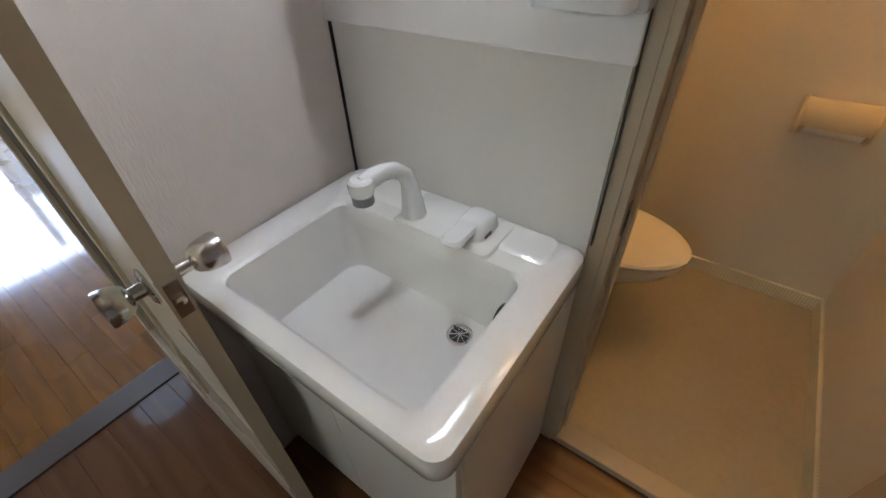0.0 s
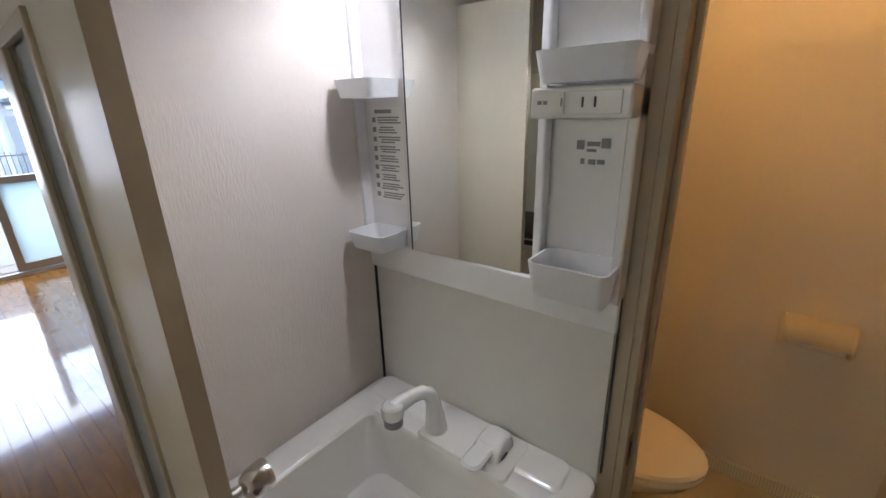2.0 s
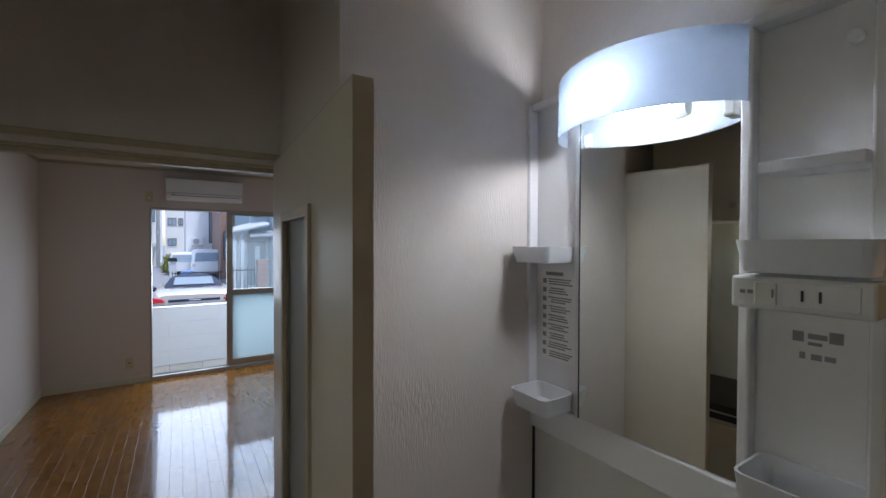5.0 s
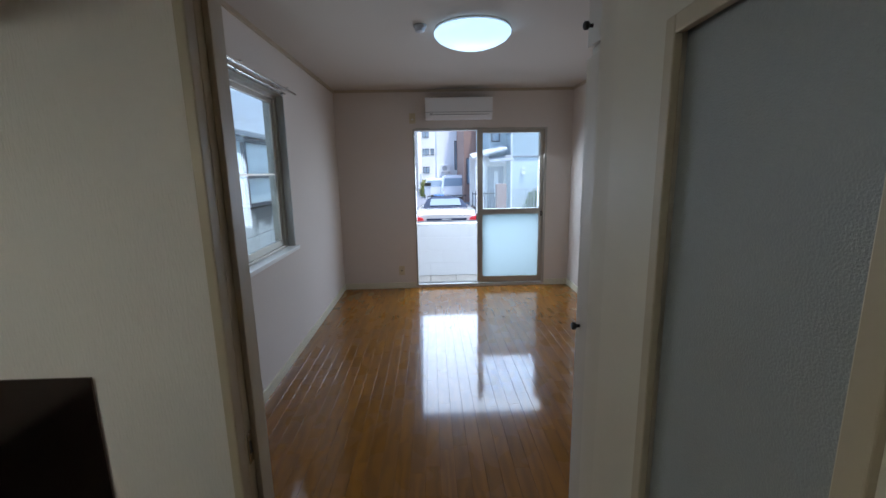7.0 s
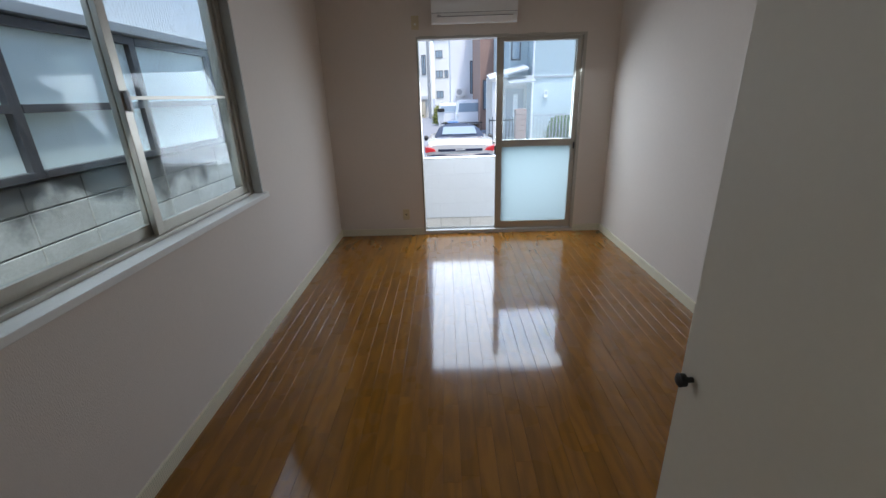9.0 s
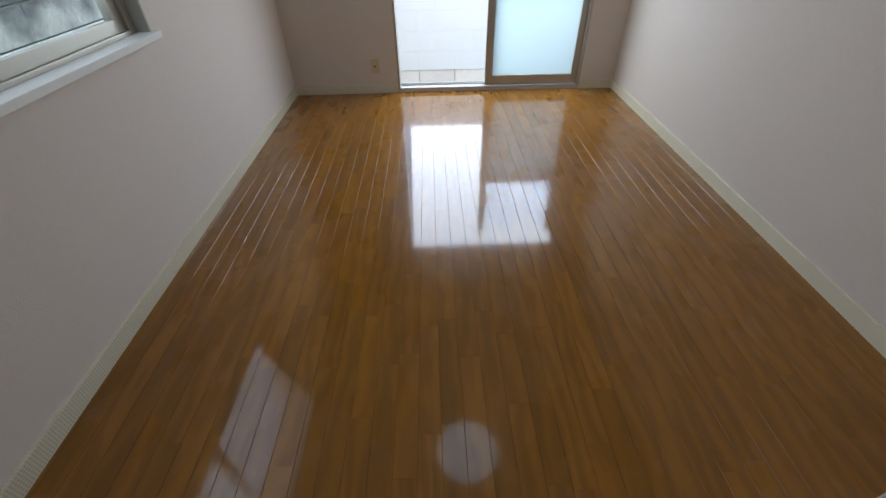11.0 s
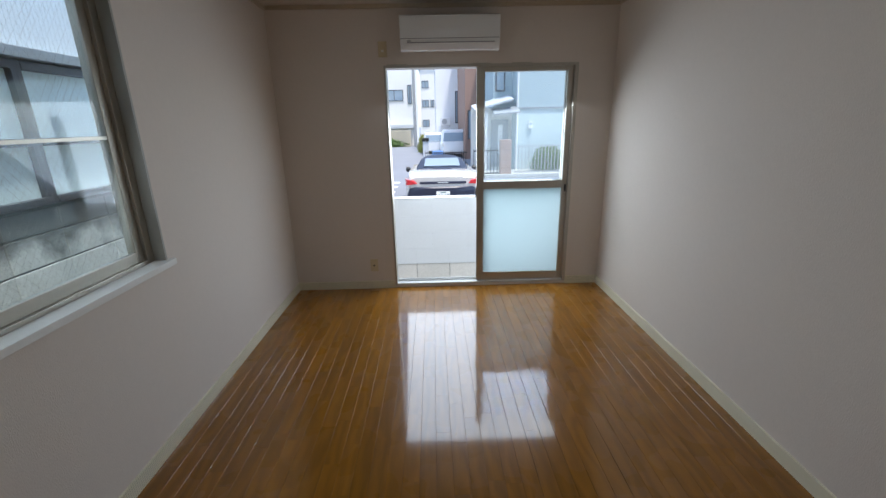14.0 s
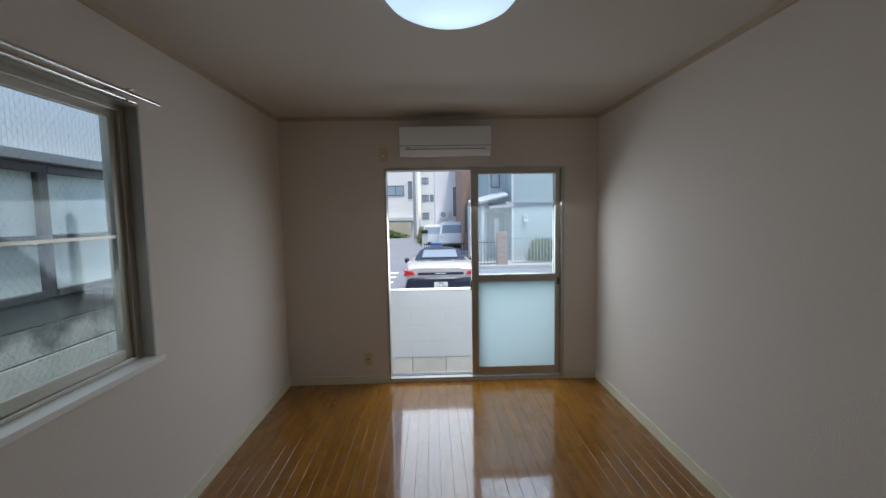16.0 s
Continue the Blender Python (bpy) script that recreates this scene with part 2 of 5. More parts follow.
M = dict(
    paper=mat("wallpaper", (0.695, 0.622, 0.556), 0.85, var=0.03, scale=1.2, fine=40, bump=0.5, bump_scale=260, bump_stretch=(1, 1, 0.35)),
    hall_paper=mat("ribbed_wallpaper", (0.72, 0.655, 0.605), 0.85, var=0.03, scale=1.5, fine=40, bump=0.5, bump_scale=170, bump_stretch=(1.6, 1.6, 0.3)),
    toilet_paper=mat("toilet_wallpaper", (0.72, 0.66, 0.56), 0.85, var=0.03, scale=2, bump=0.4, bump_scale=260),
    # room ceiling's dimness is put into this darkened paper colour
    ceiling=mat("shaded_ceiling_paper", (0.58, 0.52, 0.455), 0.9, var=0.02, scale=2, bump=0.3, bump_scale=200),
    # hall copy of that paper, lightened so it bounces more light upward
    hall_ceiling=mat("hall_ceiling_paper", (0.78, 0.69, 0.58), 0.9, var=0.02, scale=2, bump=0.3, bump_scale=200),
    trim=mat("trim_paint", (0.50, 0.41, 0.29), 0.45, var=0.08, scale=4, fine=30, bump=0.15, bump_scale=60, stretch=(1, 1, 0.15)),
    door=mat("door_laminate", (0.64, 0.575, 0.47), 0.28, var=0.03, scale=1.2, fine=14),
    closet=mat("closet_laminate", (0.60, 0.545, 0.46), 0.45, var=0.03, scale=2),
    closet_paint=mat("closet_edge", (0.66, 0.62, 0.54), 0.5, var=0.04),
    baseboard=mat("baseboard_vinyl", (0.74, 0.69, 0.53), 0.5, var=0.05, scale=8, fine=120, bump=0.35, bump_scale=300),
    floor=wood("floor_wood", (0.36, 0.150, 0.014), (0.17, 0.066, 0.006), 0.28, 1.0, 0.12),
    hall_floor=wood("hall_floor_wood", (0.19, 0.085, 0.035), (0.10, 0.042, 0.018), 0.24, 0.6, 0.12),
    threshold=mat("dark_threshold", (0.13, 0.11, 0.10), 0.3, 0.5, var=0.1, scale=8, fine=80),
    groove=mat("floor_groove", (0.16, 0.07, 0.02), 0.6, var=0.2),
    alu=mat("champagne_aluminium", (0.46, 0.43, 0.37), 0.38, 0.75, var=0.05, scale=10),
    alu_white=mat("white_aluminium", (0.55, 0.55, 0.53), 0.45, 0.3, var=0.04),
    alu_dark=mat("bronze_aluminium", (0.10, 0.10, 0.11), 0.4, 0.6, var=0.08),
    sill=mat("window_sill_paint", (0.80, 0.79, 0.75), 0.5, var=0.05, scale=8, bump=0.05, bump_scale=60),
    reveal=mat("grey_window_lining", (0.36, 0.35, 0.31), 0.5, var=0.05, scale=5),
    steel=mat("brushed_steel", (0.62, 0.60, 0.56), 0.22, 1.0, var=0.05, scale=5, fine=200, stretch=(1, 1, 8)),
    steel_dark=mat("stainless_sheet", (0.15, 0.12, 0.11), 0.12, 1.0, var=0.1, scale=3, fine=40),
    chrome=mat("chrome", (0.8, 0.8, 0.8), 0.08, 1.0, var=0.02),
    black=mat("black_plastic", (0.015, 0.015, 0.017), 0.4, var=0.2),
    white_plastic=mat("white_plastic", (0.80, 0.80, 0.79), 0.18, var=0.015, scale=5),
    ac_plastic=mat("glossy_ac_plastic", (0.78, 0.78, 0.77), 0.07, var=0.01, scale=3),
    shelf_plastic=mat("shelf_plastic", (0.81, 0.80, 0.80), 0.22, var=0.015, scale=5),
    ceramic=mat("basin_resin", (0.82, 0.81, 0.78), 0.12, var=0.015, scale=4, coat=0.5),
    cabinet=mat("vanity_laminate", (0.66, 0.65, 0.62), 0.35, var=0.02, scale=3),
    panel=mat("splash_panel", (0.72, 0.70, 0.66), 0.2, var=0.015, scale=3, coat=0.2),
    beige_plastic=mat("beige_plastic", (0.62, 0.52, 0.33), 0.4, var=0.04),
    grey_text=mat("grey_print", (0.25, 0.25, 0.26), 0.5, var=0.1),
    tray=translucent("tray_plastic", (0.86, 0.87, 0.88), 0.25),
    hood=translucent("lamp_hood_plastic", (0.52, 0.58, 0.66), 0.62),
    mirror=mat("mirror", (0.80, 0.83, 0.80), 0.0, 1.0, var=0.0),
    glass=glass("window_glass", (0.97, 0.99, 1.0), 1, 0.03),
    wire_glass=glass("wired_glass", (0.90, 0.975, 0.99), 0),
    frost=glass("frosted_glass", (0.8, 0.9, 0.93), 1, 0.92),
    leaf_glass=mat("ribbed_grey_glass", (0.33, 0.335, 0.33), 0.35, var=0.08, scale=4, fine=150, bump=0.6, bump_scale=380),
    bulb=mat("lit_bulb", (1, 1, 1), 0.4, emit=(0.93, 0.97, 1.0), strength=BULB),
    dome=mat("lit_dome", (0.9, 0.92, 0.95), 0.4, emit=(0.50, 0.76, 1.0), strength=DOME),
    tube=mat("lit_tube", (1, 1, 1), 0.4, emit=(0.92, 1.0, 0.86), strength=TUBE),
    warm=mat("lit_warm_bulb", (1, 0.9, 0.7), 0.4, emit=(1.0, 0.60, 0.22), strength=WARM),
    vinyl=mat("toilet_vinyl_floor", (0.44, 0.37, 0.25), 0.4, var=0.10, scale=5, fine=45, bump=0.1, bump_scale=60),
    toilet=mat("toilet_ceramic", (0.78, 0.72, 0.62), 0.12, var=0.01, coat=0.4),
    toilet_seat=mat("toilet_seat_plastic", (0.80, 0.74, 0.62), 0.25, var=0.01),
    paper_roll=mat("tissue", (0.80, 0.77, 0.70), 0.9, var=0.03, bump=0.2, bump_scale=150),
    cup=mat("holder_plastic", (0.66, 0.55, 0.36), 0.35, var=0.03),
    block_paint=mat("painted_block", (0.52, 0.56, 0.59), 0.75, var=0.05, scale=3, fine=60, bump=0.5, bump_scale=120),
    block=mat("concrete_block", (0.52, 0.52, 0.50), 0.9, var=0.2, scale=3.5, fine=50, bump=0.8, bump_scale=140, random_var=0.03),
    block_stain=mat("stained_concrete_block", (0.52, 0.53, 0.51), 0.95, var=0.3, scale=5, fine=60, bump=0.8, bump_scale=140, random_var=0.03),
    mortar=mat("mortar", (0.20, 0.20, 0.19), 0.95, var=0.15),
    concrete=mat("concrete", (0.42, 0.42, 0.40), 0.9, var=0.18, scale=2, fine=40, bump=0.6, bump_scale=90),
    asphalt=mat("asphalt", (0.23, 0.245, 0.275), 0.85, var=0.15, scale=0.6, fine=30, bump=0.6, bump_scale=60),
    road_paint=mat("road_paint", (0.7, 0.7, 0.68), 0.8, var=0.12, scale=4),
    siding=mat("white_siding", (0.76, 0.78, 0.80), 0.6, var=0.05, scale=1, fine=30),
    pale_wall=mat("pale_blue_grey_wall", (0.44, 0.52, 0.53), 0.75, var=0.05, scale=0.8, fine=25, bump=0.2, bump_scale=50),
    stucco=mat("white_stucco", (0.72, 0.71, 0.67), 0.9, var=0.07, scale=0.6, fine=20, bump=0.4, bump_scale=40),
    stucco_b=mat("grey_stucco", (0.55, 0.57, 0.58), 0.9, var=0.07, scale=0.6, fine=20, bump=0.4, bump_scale=40),
    brown=mat("brown_cladding", (0.30, 0.19, 0.15), 0.7, var=0.12, scale=2, fine=30),
    tan=mat("tan_fence_wall", (0.50, 0.44, 0.33), 0.85, var=0.12, scale=1.5, fine=20),
    roof=mat("grey_roof", (0.30, 0.32, 0.34), 0.6, var=0.1, scale=2),
    pane=mat("far_window_pane", (0.26, 0.33, 0.39), 0.06, var=0.1, scale=2),
    pane_frost=mat("frosted_neighbour_pane", (0.70, 0.81, 0.82), 0.12, var=0.10, scale=2.2, fine=9),
    metal_grey=mat("galvanised_metal", (0.40, 0.41, 0.42), 0.5, 0.6, var=0.1),
    iron=mat("black_iron", (0.03, 0.03, 0.03), 0.5, 0.4, var=0.2),
    pole=mat("pole_concrete", (0.30, 0.31, 0.31), 0.85, var=0.08),
    leaf_yellow=mat("yellow_leaf", (0.22, 0.24, 0.06), 0.55, var=0.3, scale=4, fine=30),
    leaf=mat("leaf", (0.10, 0.17, 0.045), 0.55, var=0.35, scale=4, fine=30, random_var=0.15),
    car_paint=mat("car_paint", (0.66, 0.64, 0.60), 0.22, 0.25, var=0.02, coat=1.0),
    car_dark=mat("car_dark_blue", (0.018, 0.022, 0.045), 0.3, var=0.1, coat=0.4),
    soft_top=mat("fabric_soft_top", (0.035, 0.05, 0.085), 0.9, var=0.12, fine=200, bump=0.4, bump_scale=300),
    lamp_red=mat("tail_lamp_plastic", (0.55, 0.03, 0.035), 0.15, var=0.05, coat=0.5),
    blue_sheet=mat("blue_sheet", (0.12, 0.25, 0.52), 0.6, var=0.12, fine=40),
    van_paint=mat("van_paint", (0.75, 0.76, 0.77), 0.25, var=0.02, coat=0.8),
    rubber=mat("rubber", (0.02, 0.02, 0.02), 0.85, var=0.2),
    plate=mat("plate_white", (0.78, 0.79, 0.77), 0.4, var=0.02),
    plate_green=mat("plate_green", (0.03, 0.12, 0.08), 0.4, var=0.02),
)


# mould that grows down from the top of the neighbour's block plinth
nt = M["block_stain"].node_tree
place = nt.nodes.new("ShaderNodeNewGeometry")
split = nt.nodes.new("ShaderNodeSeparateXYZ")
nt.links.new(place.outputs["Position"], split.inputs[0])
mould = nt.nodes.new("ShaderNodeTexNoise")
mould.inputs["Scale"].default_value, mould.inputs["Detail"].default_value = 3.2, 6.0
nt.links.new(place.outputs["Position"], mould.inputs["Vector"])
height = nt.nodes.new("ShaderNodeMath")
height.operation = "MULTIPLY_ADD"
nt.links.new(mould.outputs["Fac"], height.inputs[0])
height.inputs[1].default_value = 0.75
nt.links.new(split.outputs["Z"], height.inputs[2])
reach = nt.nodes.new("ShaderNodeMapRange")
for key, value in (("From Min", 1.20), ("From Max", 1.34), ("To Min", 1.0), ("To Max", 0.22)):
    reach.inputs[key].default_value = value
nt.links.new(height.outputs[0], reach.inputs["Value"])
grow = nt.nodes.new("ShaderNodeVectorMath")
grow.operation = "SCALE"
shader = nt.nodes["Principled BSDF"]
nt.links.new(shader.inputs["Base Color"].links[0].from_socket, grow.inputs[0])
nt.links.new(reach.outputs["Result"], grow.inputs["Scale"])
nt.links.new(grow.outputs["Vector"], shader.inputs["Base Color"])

# rows of small pinholes in the vinyl baseboard
nt = M["baseboard"].node_tree
dots = nt.nodes.new("ShaderNodeTexVoronoi")
dots.inputs["Scale"].default_value, dots.inputs["Randomness"].default_value = 90.0, 0.0
nt.links.new(nt.nodes["Texture Coordinate"].outputs["Object"], dots.inputs["Vector"])
hole = nt.nodes.new("ShaderNodeMapRange")
for key, value in (("From Min", 0.25), ("From Max", 0.4), ("To Min", 0.72), ("To Max", 1.0)):
    hole.inputs[key].default_value = value
nt.links.new(dots.outputs["Distance"], hole.inputs["Value"])
pin = nt.nodes.new("ShaderNodeVectorMath")
pin.operation = "SCALE"
shader = nt.nodes["Principled BSDF"]
nt.links.new(shader.inputs["Base Color"].links[0].from_socket, pin.inputs[0])
nt.links.new(hole.outputs["Result"], pin.inputs["Scale"])
nt.links.new(pin.outputs["Vector"], shader.inputs["Base Color"])


# ---- building helpers ----
HALL = 0.965


def box(x0, x1, y0, y1, z0, z1, bevel=0.0, bm=None):
    bm = bm or bmesh.new()
    r = bmesh.ops.create_cube(bm, size=1, matrix=Matrix.Translation(((x0 + x1) / 2, (y0 + y1) / 2, (z0 + z1) / 2))
                              @ Matrix.Diagonal((abs(x1 - x0), abs(y1 - y0), abs(z1 - z0), 1)))
    if bevel > 0:
        es = {e for v in r["verts"] for e in v.link_edges}
        bmesh.ops.bevel(bm, geom=list(es), offset=bevel, segments=2, affect="EDGES", profile=0.5)
    return bm


def boxes(rows, bevel=0.0):
    bm = bmesh.new()
    for r in rows:
        box(*r, bevel=bevel, bm=bm)
    return bm


def loft(loops, close_start=True, close_end=True, closed=True, bm=None):
    """Skin between loops of equally many points."""
    bm = bm or bmesh.new()
    vs = [[bm.verts.new(p) for p in lp] for lp in loops]
    k = len(vs[0])
    for a, b in zip(vs, vs[1:]):
        for i in range(k if closed else k - 1):
            j = (i + 1) % k
            bm.faces.new((a[i], a[j], b[j], b[i]))
    if close_start:
        bm.faces.new(list(reversed(vs[0])))
    if close_end:
        bm.faces.new(vs[-1])
    bmesh.ops.recalc_face_normals(bm, faces=bm.faces)
    return bm


def rrect(x0, x1, y0, y1, z, r, k=6):
    """A rounded rectangle in the plane z."""
    pts = []
    for cx, cy, a0 in ((x1 - r, y1 - r, 0), (x0 + r, y1 - r, 90), (x0 + r, y0 + r, 180), (x1 - r, y0 + r, 270)):
        for i in range(k + 1):
            a = radians(a0 + 90 * i / k)
            pts.append((cx + r * math.cos(a), cy + r * math.sin(a), z))
    return pts


def tube(points, radius, k=12, bm=None):
    """A round bar along points; radius is a number or one for each point."""
    pts = [Vector(p) for p in points]
    rad = radius if isinstance(radius, (list, tuple)) else [radius] * len(pts)
    loops, side = [], None
    for i, p in enumerate(pts):
        d = (pts[min(i + 1, len(pts) - 1)] - pts[max(i - 1, 0)]).normalized()
        if side is None:
            side = d.orthogonal().normalized()
        side = (side - d * side.dot(d)).normalized()
        up = d.cross(side)
        loops.append([p + (side * math.cos(2 * math.pi * j / k) + up * math.sin(2 * math.pi * j / k)) * rad[i] for j in range(k)])
    return loft(loops, bm=bm)


def lathe(profile, axis_at, axis="z", k=32, bm=None, ends=True):
    """Turns (radius, height) pairs round an axis through axis_at."""
    c = Vector(axis_at)
    ex, ey, ez = {"z": ((1, 0, 0), (0, 1, 0), (0, 0, 1)), "x": ((0, 1, 0), (0, 0, 1), (1, 0, 0)), "y": ((0, 0, 1), (1, 0, 0), (0, 1, 0))}[axis]
    ex, ey, ez = Vector(ex), Vector(ey), Vector(ez)
    loops = [[c + (ex * math.cos(2 * math.pi * j / k) + ey * math.sin(2 * math.pi * j / k)) * r + ez * h for j in range(k)] for r, h in profile]
    return loft(loops, ends, ends, bm=bm)


def thing(name, at, label, category, group="", kind=""):
    ob = new(name)
    ob.location = at
    ob.empty_display_size = 0.1
    return tagged(ob, label, category, group, kind)


def settle(t):
    """Brings a fitting of the washbasin corner or the toilet to its true size and place."""
    x, y, z = t.location
    t.location = (HALL * x - 0.07, HALL * y + 0.03, HALL * z)
    t.scale = (HALL, HALL, HALL)


def mesh_ob(name, bm, material, smooth=False):
    me = bpy.data.meshes.new(name)
    bm.to_mesh(me)
    bm.free()
    me.materials.append(material)
    if smooth:
        for p in me.polygons:
            p.use_smooth = True
        me.set_sharp_from_angle(angle=radians(38))
    return new(name, me)


def part(name, bm, material, parent, label="", smooth=False):
    ob = mesh_ob(name, bm, material, smooth)
    ob.parent = parent
    if parent.type == "EMPTY":
        ob.matrix_parent_inverse = Matrix.Translation(-parent.location)
    return tagged(ob, label)


def structure(name, bm, material, label, category):
    return tagged(mesh_ob(name, bm, material), label, category, kind="structure")


def single(name, bm, material, label, category, group="", smooth=False):
    return tagged(mesh_ob(name, bm, material, smooth), label, category, group)


def piece(name, mesh, parent, at, turn=0.0):
    ob = new(name, mesh)
    ob.parent = parent
    ob.location = at
    ob.rotation_euler = (0, 0, turn)
    return ob


def piece_mesh(name, sx, sy, sz, bevel, material, lengthwise=False):
    bm = box(-sx / 2, sx / 2, -sy / 2, sy / 2, -sz / 2, sz / 2)
    if bevel:
        bmesh.ops.bevel(bm, geom=[e for e in bm.edges if not lengthwise or abs(e.verts[0].co.y - e.verts[1].co.y) > 0.01], offset=bevel, segments=1, affect="EDGES")
    me = bpy.data.meshes.new(name)
    bm.to_mesh(me)
    bm.free()
    me.materials.append(material)
    return me


# ---- structure: walls, ceilings, floors ----
W, L, H = 2.895, 5.0, 2.45
WIN = (1.43, 3.195, 0.888, 2.095)      # side window: y0, y1, z0, z1
SLI = (0.935, 2.585, 0.025, 1.995)    # sliding window: x0, x1, z0, z1
DOOR = (0.730, 1.505, 1.838)           # doorway to the hall: x0, x1, head
TOI = (-1.350, -0.709, 1.893)           # toilet doorway: y0, y1, head
PY0, PY1 = 0.513, 0.625                # the partition's faces
BACK = -2.7
MX = 2.034                             # the wall behind the basin

structure("wall_west", boxes([
    (-0.15, 0, BACK, WIN[0], -0.5, H + 0.1), (-0.15, 0, WIN[1], L + 0.15, -0.5, H + 0.1),
    (-0.15, 0, WIN[0], WIN[1], -0.5, WIN[2]), (-0.15, 0, WIN[0], WIN[1], WIN[3], H + 0.1)]), M["paper"],
    "off-white papered wall with a side window", "wall")
structure("wall_north", boxes([
    (0, SLI[0], L, L + 0.15, -0.5, H + 0.1), (SLI[1], W, L, L + 0.15, -0.5, H + 0.1),
    (SLI[0], SLI[1], L, L + 0.15, SLI[3], H + 0.1), (SLI[0], SLI[1], L, L + 0.15, -0.5, SLI[2])]), M["paper"],
    "off-white papered wall round a sliding window", "wall")
structure("wall_east", box(W, W + 0.15, PY1, L + 0.15, -0.5, H + 0.1), M["paper"], "plain off-white papered wall", "wall")
structure("wall_partition", boxes([
    (0, DOOR[0], PY0, PY1, 0, H), (DOOR[1], W, PY0, PY1, 0, H), (DOOR[0], DOOR[1], PY0, PY1, DOOR[2], H)]), M["hall_paper"],
    "papered partition wall round the hall doorway", "wall")
structure("wall_hall_east", box(1.487, MX + 0.08, -0.0395, PY0, 0, H), M["hall_paper"], "ribbed off-white papered wall beside the washbasin", "wall")
structure("wall_washbasin", boxes([
    (MX, MX + 0.08, TOI[1], -0.0395, 0, H), (MX, MX + 0.08, TOI[0], TOI[1], TOI[2], H), (MX, MX + 0.08, BACK, TOI[0], 0, H)]), M["hall_paper"],
    "ribbed off-white papered wall behind the washbasin", "wall")
structure("wall_hall_south", box(-0.15, 3.5, BACK - 0.1, BACK, 0, H), M["hall_paper"], "plain papered wall closing the hall", "wall")
structure("wall_toilet_east", box(3.100, 3.200, -1.52, 0.13, 0, H), M["toilet_paper"], "cream papered toilet wall", "wall")
structure("wall_toilet_south", box(MX + 0.08, 3.100, -1.47, -1.369, 0, H), M["toilet_paper"], "cream papered toilet wall", "wall")
structure("wall_toilet_north", box(MX + 0.08, 3.100, 0.03, 0.13, 0, H), M["toilet_paper"], "cream papered toilet wall behind the cistern", "wall")
structure("ceiling", box(-0.15, W + 0.15, PY1, L + 0.15, H, H + 0.12), M["ceiling"], "white papered ceiling of the room, its colour darkened for shade", "ceiling")
structure("ceiling_hall", box(-0.15, 3.5, BACK, PY1, H, H + 0.12), M["hall_ceiling"], "plain ceiling over hall and toilet", "ceiling")

floor = structure("floor", box(0, W, 0.57, L + 0.02, -0.2, -0.004), M["groove"], "glossy orange-brown strip floor of the room", "floor")
floor_hall = structure("floor_hall", box(-0.15, MX + 0.03, BACK, 0.57, -0.2, -0.004), M["groove"], "dark brown strip floor of the hall", "floor")
structure("floor_toilet", box(MX + 0.03, 3.100, -1.369, 0.03, -0.2, 0.012), M["vinyl"], "beige marbled vinyl floor of the toilet", "floor")

# room cornice and baseboards
structure("trim_cornice", boxes([
    (0, W, L - 0.018, L, H - 0.03, H), (0, 0.018, PY1, L - 0.018, H - 0.03, H), (W - 0.018, W, 1.292, L - 0.018, H - 0.03, H)]), M["trim"],
    "narrow brown wooden cornice under the ceiling", "cornice")
structure("baseboard", boxes([
    (0, SLI[0] - 0.0, L - 0.012, L, 0, 0.075), (SLI[1], W, L - 0.012, L, 0, 0.075),
    (0, 0.012, PY1, L - 0.012, 0, 0.075), (W - 0.012, W, 1.292, L - 0.012, 0, 0.075)]), M["baseboard"],
    "pale cream soft vinyl baseboard", "baseboard")
structure("baseboard_toilet", boxes([
    (3.088, 3.100, -1.369, 0.03, 0.012, 0.075), (MX + 0.1, 3.088, -1.369, -1.357, 0.012, 0.075)]), M["baseboard"],
    "cream vinyl baseboard of the toilet", "baseboard")


# ---- hall doorway and its open door ----
def doorway_frame():
    t = thing("door_frame", (1.15, 0.47, 0), "brown-beige wooden frame of the hall doorway", "door frame", kind="structure")
    x0, x1, z = DOOR
    part("casing", boxes([(x0 + 0.002, x0 + 0.022, PY0 - 0.012, PY0 + 0.02, 0, z + 0.012), (x0 + 0.002, x1 + 0.022, PY0 - 0.012, PY0 + 0.02, z + 0.012, z + 0.03)], 0.003), M["trim"], t)
    part("hinge_casing", box(x1 - 0.004, x1 + 0.022, PY0 - 0.004, PY0 + 0.02, 0, z + 0.012, 0.003), M["door"], t, "cream casing on the hinge side")
    part("jamb", boxes([(x0, x0 + 0.022, PY0 + 0.02, PY1 + 0.012, 0, z + 0.012)], 0.002), M["trim"], t)
    part("jamb", boxes([(x1 - 0.016, x1 + 0.002, PY0 + 0.02, PY1 + 0.012, 0, z + 0.012)], 0.002), M["door"], t, "cream jamb on the hinge side")
    part("door_stop", boxes([(x0 + 0.022, x0 + 0.034, PY0 + 0.045, PY0 + 0.075, 0, z - 0.006), (x0 + 0.022, x1 - 0.016, PY0 + 0.045, PY0 + 0.075, z - 0.02, z - 0.006)], 0.002), M["trim"], t)
    part("head", boxes([(x0 + 0.022, x1 - 0.016, PY0 + 0.02, PY1 + 0.012, z - 0.006, z + 0.012)]), M["trim"], t)
    pl = part("strike_plate", box(x0 + 0.0215, x0 + 0.024, PY0 + 0.024, PY0 + 0.044, 0.90, 0.97), M["steel"], t, "steel strike plate")
    part("hole", box(x0 + 0.0225, x0 + 0.0246, PY0 + 0.029, PY0 + 0.039, 0.92, 0.95, 0.002), M["black"], pl)


doorway_frame()
